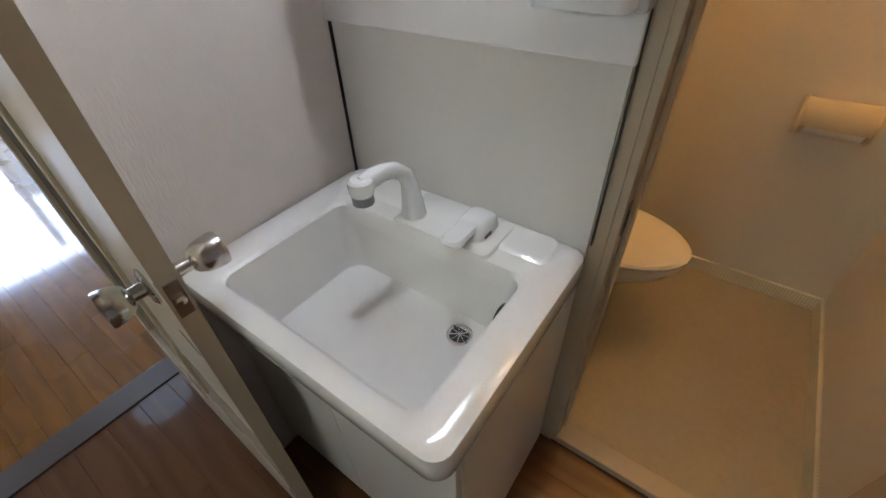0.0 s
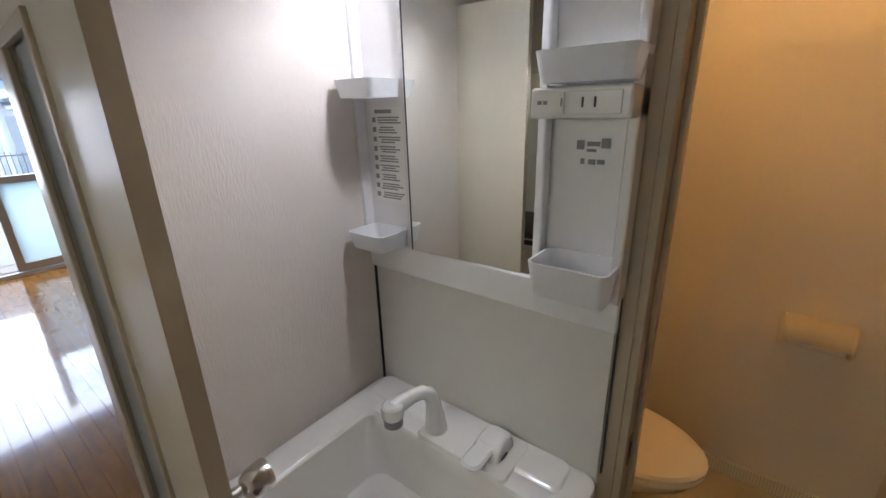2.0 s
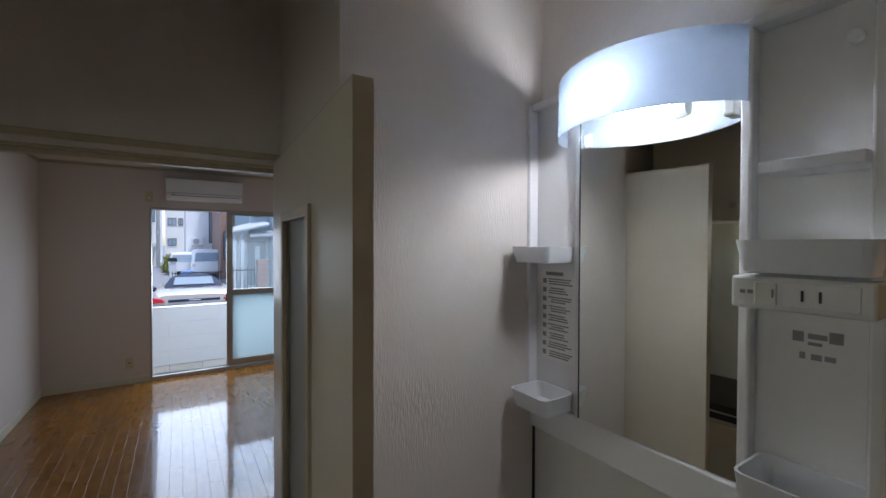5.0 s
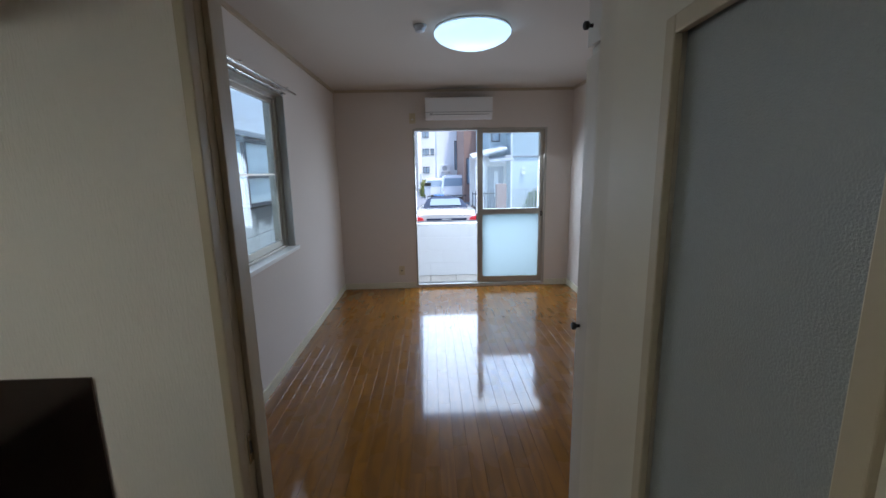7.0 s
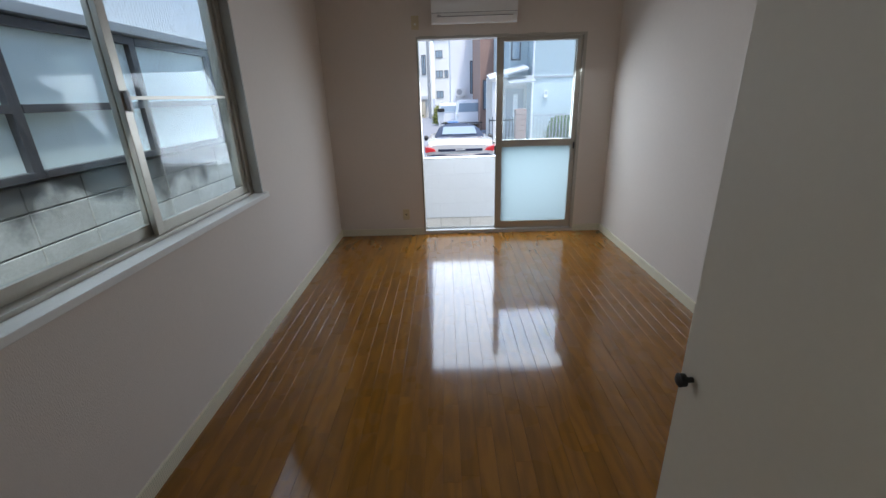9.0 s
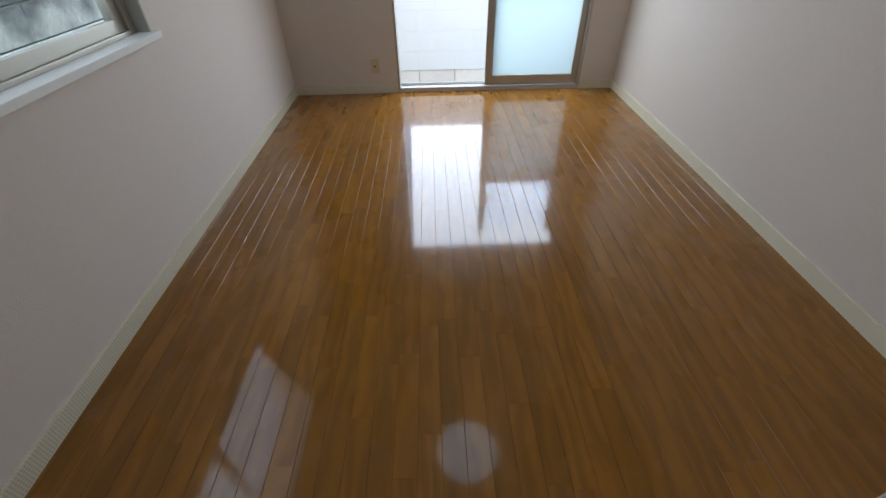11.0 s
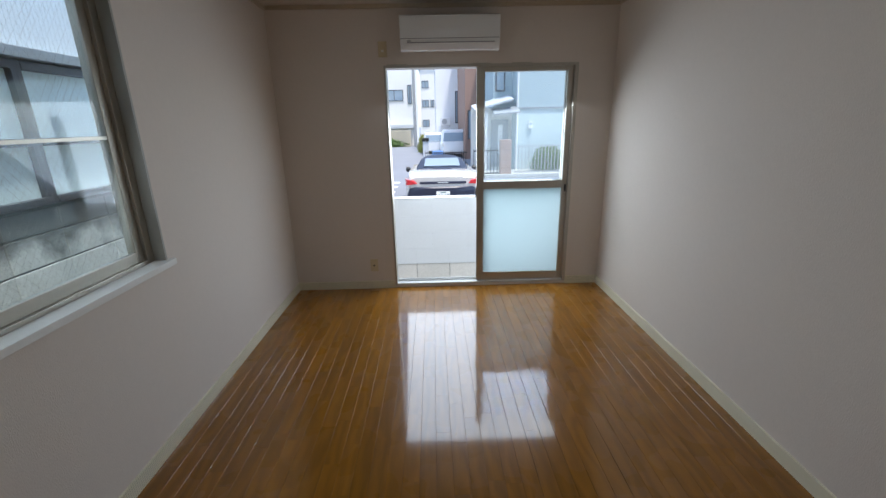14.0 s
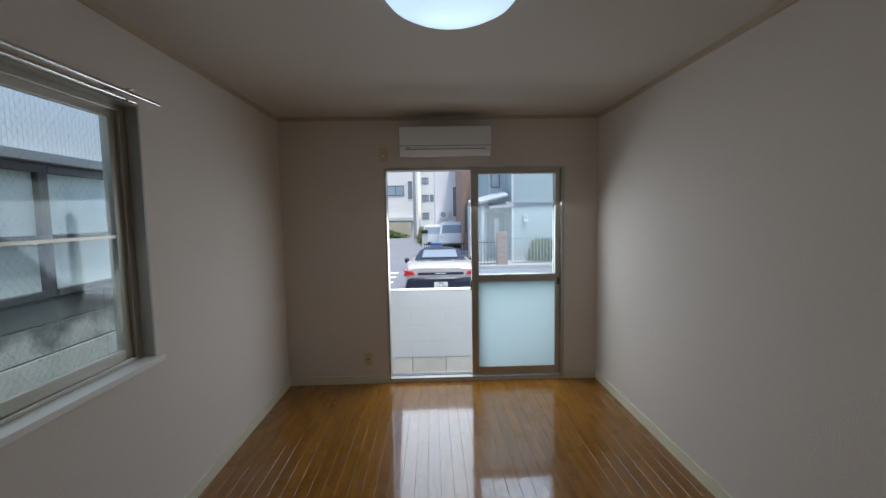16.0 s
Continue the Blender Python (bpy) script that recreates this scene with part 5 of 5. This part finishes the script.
def near_house():
    y0 = 19.0
    t = house("near_house", "white house with a porch roof, meter box and drainpipe", 4.75, 13.5, y0, y0 + 9, 5.4, M["pale_wall"], [], roof=True)
    part("string_course", box(4.73, 13.5, y0 - 0.05, y0, 2.02, 2.08), M["metal_grey"], t, "grey string course")
    part("drainpipe", tube([(4.80, y0 - 0.06, GROUND), (4.80, y0 - 0.06, 4.8)], 0.045), M["van_paint"], t, smooth=True)
    part("upper_wall", box(3.95, 4.75, y0 + 0.9, y0 + 9, 2.1, 4.88), M["pale_wall"], t)
    w = part("window", boxes([(4.02, 4.42, y0 + 0.84, y0 + 0.9, 2.75, 2.81), (4.02, 4.42, y0 + 0.84, y0 + 0.9, 3.55, 3.61), (4.02, 4.07, y0 + 0.84, y0 + 0.9, 2.81, 3.55), (4.37, 4.42, y0 + 0.84, y0 + 0.9, 2.81, 3.55)]), M["alu_dark"], t)
    part("pane", box(4.07, 4.37, y0 + 0.86, y0 + 0.88, 2.81, 3.55), M["pane"], w)
    part("porch_roof", loft([[(3.0, y0 - 0.5, 2.02), (4.55, y0 - 0.5, 2.40), (4.55, y0 - 0.5, 2.33), (3.0, y0 - 0.5, 1.95)], [(3.0, y0 + 0.9, 2.22), (4.55, y0 + 0.9, 2.62), (4.55, y0 + 0.9, 2.55), (3.0, y0 + 0.9, 2.15)]]), M["stucco_b"], t, "pale grey porch roof")
    part("canopy", loft([[(3.75, y0 - 0.8, 1.83), (4.78, y0 - 0.8, 1.90), (4.78, y0 - 0.8, 1.85), (3.75, y0 - 0.8, 1.78)], [(3.75, y0, 2.05), (4.78, y0, 2.12), (4.78, y0, 2.07), (3.75, y0, 2.0)]]), M["roof"], t, "grey canopy over the door")
    part("porch_wall", box(3.0, 4.75, y0 + 0.9, y0 + 1.1, GROUND, 2.1), M["stucco"], t)
    part("porch_post", box(3.42, 3.55, y0 - 0.4, y0 - 0.27, GROUND, 1.98, 0.005), M["stucco_b"], t)
    part("porch_post", box(3.12, 3.25, y0 - 0.4, y0 - 0.27, GROUND, 1.9, 0.005), M["stucco_b"], t)
    d = part("front_door", box(3.85, 4.6, y0 + 0.83, y0 + 0.9, GROUND + 0.15, 1.62, 0.01), M["roof"], t, "grey front door")
    part("door_glass", box(4.15, 4.35, y0 + 0.82, y0 + 0.83, 0.2, 1.4), M["van_paint"], d)
    m = part("meter_box", box(5.27, 5.45, y0 - 0.1, y0, 1.24, 1.54, 0.015), M["van_paint"], t, "white meter box")
    part("meter_window", box(5.31, 5.41, y0 - 0.106, y0 - 0.1, 1.37, 1.49), M["pane"], m)


near_house()


def fence(name, label, x0, x1, y, z1, step, material, top=True):
    t = thing(name, ((x0 + x1) / 2, y, GROUND), label, "fence")
    n = int((x1 - x0) / step)
    for i in range(n + 1):
        x = x0 + i * step
        part("bar", box(x - 0.012, x + 0.012, y - 0.012, y + 0.012, GROUND, z1 + (0.05 if not top and i % 2 else 0)), material, t)
    part("rail", box(x0, x1, y - 0.016, y + 0.016, z1 - 0.1, z1 - 0.06), material, t)
    part("rail", box(x0, x1, y - 0.016, y + 0.016, GROUND + 0.12, GROUND + 0.16), material, t)


fence("iron_gate", "black iron gate with pointed bars", 2.9, 3.85, 17.6, 0.55, 0.13, M["iron"], False)
fence("street_railing", "grey metal street railing", 4.55, 8.2, 17.8, 0.68, 0.13, M["metal_grey"])
fence("far_railing", "dark railing round the parking place", 0.95, 3.0, 22.0, 0.22, 0.11, M["iron"])
gp = thing("gate_pillar", (4.1, 17.6, GROUND), "dark brown-grey stone gate pillar", "pillar")
for k in range(7):
    part("stone", box(3.9, 4.32, 17.4, 17.8, GROUND + 0.2 * k + 0.004, GROUND + 0.2 * k + 0.196, 0.012), M["brown"], gp)


def shrub(name, label, cx, cy, cz, rx, ry, rz, count, size, seed, foliage="leaf"):
    """Many small leaf cards with gaps, on a few thin stems."""
    t = thing(name, (cx, cy, cz), label, "shrub")
    rng = random.Random(seed)
    verts, faces = [], []
    for _ in range(count):
        a, u = rng.random() * 2 * math.pi, rng.random()
        r = (0.35 + 0.65 * rng.random() ** 0.5) * (0.8 + 0.35 * noise.noise(Vector((3 * math.cos(a), 3 * math.sin(a), u * 4 + seed))))
        p = Vector((cx + rx * r * math.cos(a) * math.sqrt(1 - u * u * 0.8), cy + ry * r * math.sin(a) * math.sqrt(1 - u * u * 0.8), cz + rz * u * (0.6 + 0.4 * rng.random() + 0.2 * r)))
        d = Vector((rng.gauss(0, 1), rng.gauss(0, 1), rng.gauss(0, 0.6))).normalized()
        e = d.orthogonal().normalized()
        s = size * (0.6 + 0.8 * rng.random())
        k = len(verts)
        verts += [p - d * s, p + e * s * 0.45, p + d * s, p - e * s * 0.45]
        faces.append((k, k + 1, k + 2, k + 3))
    me = bpy.data.meshes.new("leaves")
    me.from_pydata([tuple(v) for v in verts], [], faces)
    me.materials.append(M[foliage])
    ob = new("leaves", me)
    ob.parent = t
    ob.matrix_parent_inverse = Matrix.Translation(-t.location)
    tagged(ob, kind="stuff")
    st = bmesh.new()
    for k in range(6):
        a = k * 1.1
        tube([(cx, cy, cz), (cx + rx * 0.5 * math.cos(a), cy + ry * 0.5 * math.sin(a), cz + rz * 0.8)], [0.02, 0.006], 5, st)
    part("stems", st, M["brown"], t)


shrub("garden_shrub", "green leafy shrub behind the railing", 5.95, 18.3, -0.35, 0.85, 0.5, 0.85, 2600, 0.06, 3)
shrub("potted_shrub", "yellow-green shrub beside the pole", 0.72, 31, -0.4, 0.55, 0.5, 1.15, 1300, 0.07, 8, "leaf_yellow")
shrub("hedge", "low dark hedge before the garden wall", -3.4, 41.0, -0.5, 2.8, 0.5, 0.7, 2500, 0.1, 12)


def utility_pole(x, y):
    t = thing("utility_pole", (x, y, GROUND), "tall grey concrete utility pole", "utility pole")
    part("shaft", tube([(x, y, GROUND), (x, y, 11)], [0.14, 0.10], 16), M["pole"], t, smooth=True)
    part("crossarm", box(x - 0.9, x + 0.9, y - 0.06, y + 0.06, 8.6, 8.72), M["metal_grey"], t)
    part("band", tube([(x, y, 2.2), (x, y, 2.5)], 0.15, 16), M["metal_grey"], t, smooth=True)


utility_pole(-0.22, 40.0)
pb = thing("post_box_stand", (1.0, 24, GROUND), "dark letterbox on a stone stand", "letterbox")
part("stand", box(0.80, 1.1, 23.8, 24.2, GROUND, 0.62, 0.02), M["stucco_b"], pb)
part("box", box(0.77, 1.13, 23.75, 24.25, 0.62, 0.80, 0.03), M["iron"], pb)


# ---- vehicles ----
def wheel(parent, x, y, z, r, w):
    ty = part("wheel", lathe([(r * 0.62, -w / 2), (r * 0.95, -w / 2), (r, -w / 3), (r, w / 3), (r * 0.95, w / 2), (r * 0.62, w / 2)], (x, y, z), "x", 28), M["rubber"], parent, "black tyre", True)
    part("rim", lathe([(r * 0.2, -w * 0.4), (r * 0.62, -w * 0.45), (r * 0.62, w * 0.45), (r * 0.2, w * 0.4)], (x, y, z), "x", 20), M["metal_grey"], ty, smooth=True)


def section(y, hw, z_low, z_mid, z_top, crown, cx):
    """Half-round cross-section of a car body."""
    pts = []
    half = [(0.80, z_low), (0.97, z_low + 0.08), (1.0, (z_low + z_mid) / 2), (0.985, z_mid), (0.93, z_top - 0.03), (0.80, z_top), (0.4, z_top + crown)]
    for f, z in half:
        pts.append((cx + hw * f, y, z))
    for f, z in reversed(half):
        pts.append((cx - hw * f, y, z))
    return pts


def roadster(cx, y):
    g = GROUND
    t = thing("convertible_car", (cx, y + 2.2, g), "parked white convertible car with a dark blue soft top", "car")
    secs = [(0.0, 0.80, 0.42, 0.62, 0.80, 0.01), (0.06, 0.86, 0.30, 0.62, 0.86, 0.02), (0.25, 0.89, 0.22, 0.64, 0.90, 0.02), (0.7, 0.90, 0.20, 0.66, 0.92, 0.02), (1.2, 0.89, 0.2, 0.68, 0.90, 0.02),
            (2.0, 0.88, 0.2, 0.66, 0.88, 0.02), (2.9, 0.89, 0.2, 0.66, 0.86, 0.02), (3.6, 0.88, 0.2, 0.62, 0.78, 0.03), (4.1, 0.82, 0.24, 0.56, 0.68, 0.03), (4.35, 0.66, 0.32, 0.5, 0.58, 0.02)]
    body = part("body", loft([section(y + d, hw, g + a, g + b, g + c, e, cx) for d, hw, a, b, c, e in secs]), M["car_paint"], t, smooth=True)
    part("rear_diffuser", loft([section(y + d, hw, g + a, g + b, g + c, 0, cx) for d, hw, a, b, c in ((-0.035, 0.80, 0.22, 0.40, 0.54), (-0.01, 0.87, 0.2, 0.40, 0.57), (0.25, 0.91, 0.18, 0.40, 0.57))]), M["car_dark"], t, "dark blue-black lower bumper", True)
    part("spoiler_gap", box(cx - 0.56, cx + 0.56, y - 0.03, y + 0.10, g + 0.64, g + 0.70, 0.008), M["car_dark"], t)
    part("brake_lamp", box(cx - 0.13, cx + 0.13, y - 0.034, y + 0.02, g + 0.665, g + 0.682, 0.003), M["plate"], t)
    part("deck_vent", box(cx - 0.22, cx + 0.22, y + 0.55, y + 0.75, g + 0.92, g + 0.945, 0.008), M["car_dark"], t)
    top = [(0.62, 0.60, 0.90), (0.75, 0.66, 1.02), (1.05, 0.64, 1.15), (1.5, 0.60, 1.21), (2.0, 0.60, 1.20), (2.45, 0.62, 1.09), (2.75, 0.64, 0.95)]

    def arch(d, hw, z):
        return [(cx + hw * math.cos(math.pi * i / 14) * (1.0 if abs(math.cos(math.pi * i / 14)) < 0.9 else 1.02), y + d, g + 0.84 + (z - 0.84) * math.sin(math.pi * i / 14) ** 0.45) for i in range(15)]
    st = part("soft_top", loft([arch(*p) for p in top]), M["soft_top"], t, "dark blue fabric soft top", True)
    part("rear_window", loft([[(cx - 0.46, y + 0.70, g + 1.005), (cx + 0.46, y + 0.70, g + 1.005), (cx + 0.46, y + 0.72, g + 0.99), (cx - 0.46, y + 0.72, g + 0.99)], [(cx - 0.42, y + 1.0, g + 1.175), (cx + 0.42, y + 1.0, g + 1.175), (cx + 0.42, y + 1.02, g + 1.16), (cx - 0.42, y + 1.02, g + 1.16)]]), M["pane"], st, "glass rear window")
    for s in (-1, 1):
        part("tail_lamp", loft([[(cx + s * f, y + d, g + z) for f, d, z in rim] for rim in (
            ((0.64, -0.07, 0.655), (0.86, -0.07, 0.63), (0.86, -0.07, 0.765), (0.69, -0.07, 0.715)), ((0.62, -0.04, 0.65), (0.90, 0.0, 0.625), (0.90, 0.0, 0.775), (0.67, -0.04, 0.725)),
            ((0.62, 0.10, 0.65), (0.935, 0.24, 0.64), (0.93, 0.24, 0.775), (0.67, 0.10, 0.725)))]), M["lamp_red"], t, "red tail lamp")
        m_ = part("door_mirror", lathe([(0.03, -0.07), (0.07, -0.05), (0.08, 0.0), (0.06, 0.05), (0.02, 0.07)], (cx + s * 0.94, y + 2.0, g + 0.80), "x", 14), M["black"], t, smooth=True)
        part("exhaust", lathe([(0.035, 0.05), (0.04, -0.02), (0.03, -0.02), (0.028, 0.03)], (cx + s * 0.15, y - 0.01, g + 0.27), "y", 16), M["chrome"], t, smooth=True)
        for d in (0.85, 3.3):
            wheel(t, cx + s * 0.80, y + d, g + 0.32, 0.32, 0.23)
    pl = part("number_plate", box(cx - 0.165, cx + 0.165, y - 0.060, y - 0.046, g + 0.30, g + 0.465, 0.003), M["plate"], t, "white number plate")
    cu = bpy.data.curves.new("digits", "FONT")
    cu.body, cu.size, cu.align_x, cu.extrude = "11-20", 0.115, "CENTER", 0.001
    ob = new("digits", cu)
    ob.matrix_world = Matrix.Translation((cx + 0.01, y - 0.0625, g + 0.315)) @ Matrix.Rotation(radians(90), 4, "X")
    bpy.context.view_layer.update()
    me = bpy.data.meshes.new_from_object(ob.evaluated_get(bpy.context.evaluated_depsgraph_get()))
    me.transform(ob.matrix_world)
    bpy.data.objects.remove(ob)
    me.materials.append(M["plate_green"])
    di = new("digits", me)
    di.parent = pl
    part("digits_line", box(cx - 0.06, cx + 0.07, y - 0.0625, y - 0.0605, g + 0.432, g + 0.452), M["plate_green"], pl)


roadster(1.55, 11.3)


def van(name, label, cx, y, length, hw, height):
    g = GROUND
    t = thing(name, (cx, y + length / 2, g), label, "van")
    part("body", loft([rrect(cx - hw, cx + hw, y, y + length, g + 0.25, 0.2), rrect(cx - hw, cx + hw, y, y + length, g + 0.9, 0.25), rrect(cx - hw * 0.95, cx + hw * 0.95, y + 0.06, y + length * 0.85, g + height * 0.62, 0.25),
                       rrect(cx - hw * 0.86, cx + hw * 0.86, y + 0.15, y + length * 0.7, g + height * 0.94, 0.25), rrect(cx - hw * 0.7, cx + hw * 0.7, y + 0.3, y + length * 0.66, g + height, 0.2)]), M["van_paint"], t, smooth=True)
    part("windscreen", loft([[(cx - hw * 0.8, y - 0.01, g + height * 0.58), (cx + hw * 0.8, y - 0.01, g + height * 0.58), (cx + hw * 0.8, y + 0.1, g + height * 0.58), (cx - hw * 0.8, y + 0.1, g + height * 0.58)],
                             [(cx - hw * 0.72, y + 0.1, g + height * 0.88), (cx + hw * 0.72, y + 0.1, g + height * 0.88), (cx + hw * 0.72, y + 0.2, g + height * 0.88), (cx - hw * 0.72, y + 0.2, g + height * 0.88)]]), M["pane"], t, "van window")
    for s in (-1, 1):
        part("lamp", box(cx + s * hw * 0.85 - 0.1, cx + s * hw * 0.85 + 0.1, y - 0.02, y + 0.1, g + 0.7, g + 0.9, 0.02), M["plate"], t)
        for d in (0.7, length - 0.8):
            wheel(t, cx + s * (hw - 0.12), y + d, g + 0.3, 0.3, 0.2)


van("delivery_van", "parked white van in front of the grey house", 2.65, 27.5, 4.2, 0.85, 1.68)
van("parked_car", "parked white car beside the van", 1.45, 30.5, 4.0, 0.82, 1.45)
tarp = single("blue_cover", boxes([(1.25, 1.9, 23.2, 23.8, GROUND + 0.01, 0.16)], 0.12), M["blue_sheet"], "small blue sheet cover behind the railing", "cover")

for k in range(4):
    structure("road_marking_%d" % (k + 1), box(-2.4, 0.1, 13.0 + 1.1 * k, 13.35 + 1.1 * k, GROUND, GROUND + 0.004), M["road_paint"], "worn white road marking", "road marking")
structure("kerb", boxes([(2.7, 12, 17.1, 17.3, GROUND, GROUND + 0.13)], 0.01), M["concrete"], "grey concrete kerb", "kerb")
structure("pavement", box(2.7, 12, 17.3, 19.0, GROUND, GROUND + 0.11), M["concrete"], "concrete strip before the houses", "pavement")


# ---- floor boards, last ----
def boards(parent, x0, x1, y0, y1, width, material, seed, lengths, limit):
    rng = random.Random(seed)
    meshes = {n: piece_mesh("floor_board_%d" % int(n * 100), width - 0.0006, n - 0.0003, 0.012, 0.0008, material, True) for n in lengths}
    rows = []
    x = x0
    while x < x1 - 0.005:
        w = min(width, x1 - x)
        if x < 0:
            x, w = 0.0, x + width
        y = y0 - rng.random() * lengths[0]
        while y < y1:
            n = rng.choice(lengths)
            a, b = max(y, y0), min(y + n, y1)
            rows.append((x, w, a, b, n, a == y and b == y + n and w == width))
            y += n
        x += w
    made = 0
    for x, w, a, b, n, whole in rows:
        if b - a < 0.004:
            continue
        if whole and made < limit:
            piece("board", meshes[n], parent, (x + width / 2, (a + b) / 2, -0.006))
            made += 1
        else:
            me = piece_mesh("floor_board_cut", w - 0.0006, b - a - 0.0003, 0.012, 0.0008, material, True)
            piece("board", me, parent, (x + w / 2, (a + b) / 2, -0.006))


boards(floor, 0.023 - 0.0757, W, PY1 - 0.003, L, 0.0757, M["floor"], 5, (0.606, 0.303, 0.45, 0.909), 290)
boards(floor_hall, 0.0, MX, -1.6, PY0 + 0.004, 0.101, M["hall_floor"], 9, (0.909, 0.606), 80)
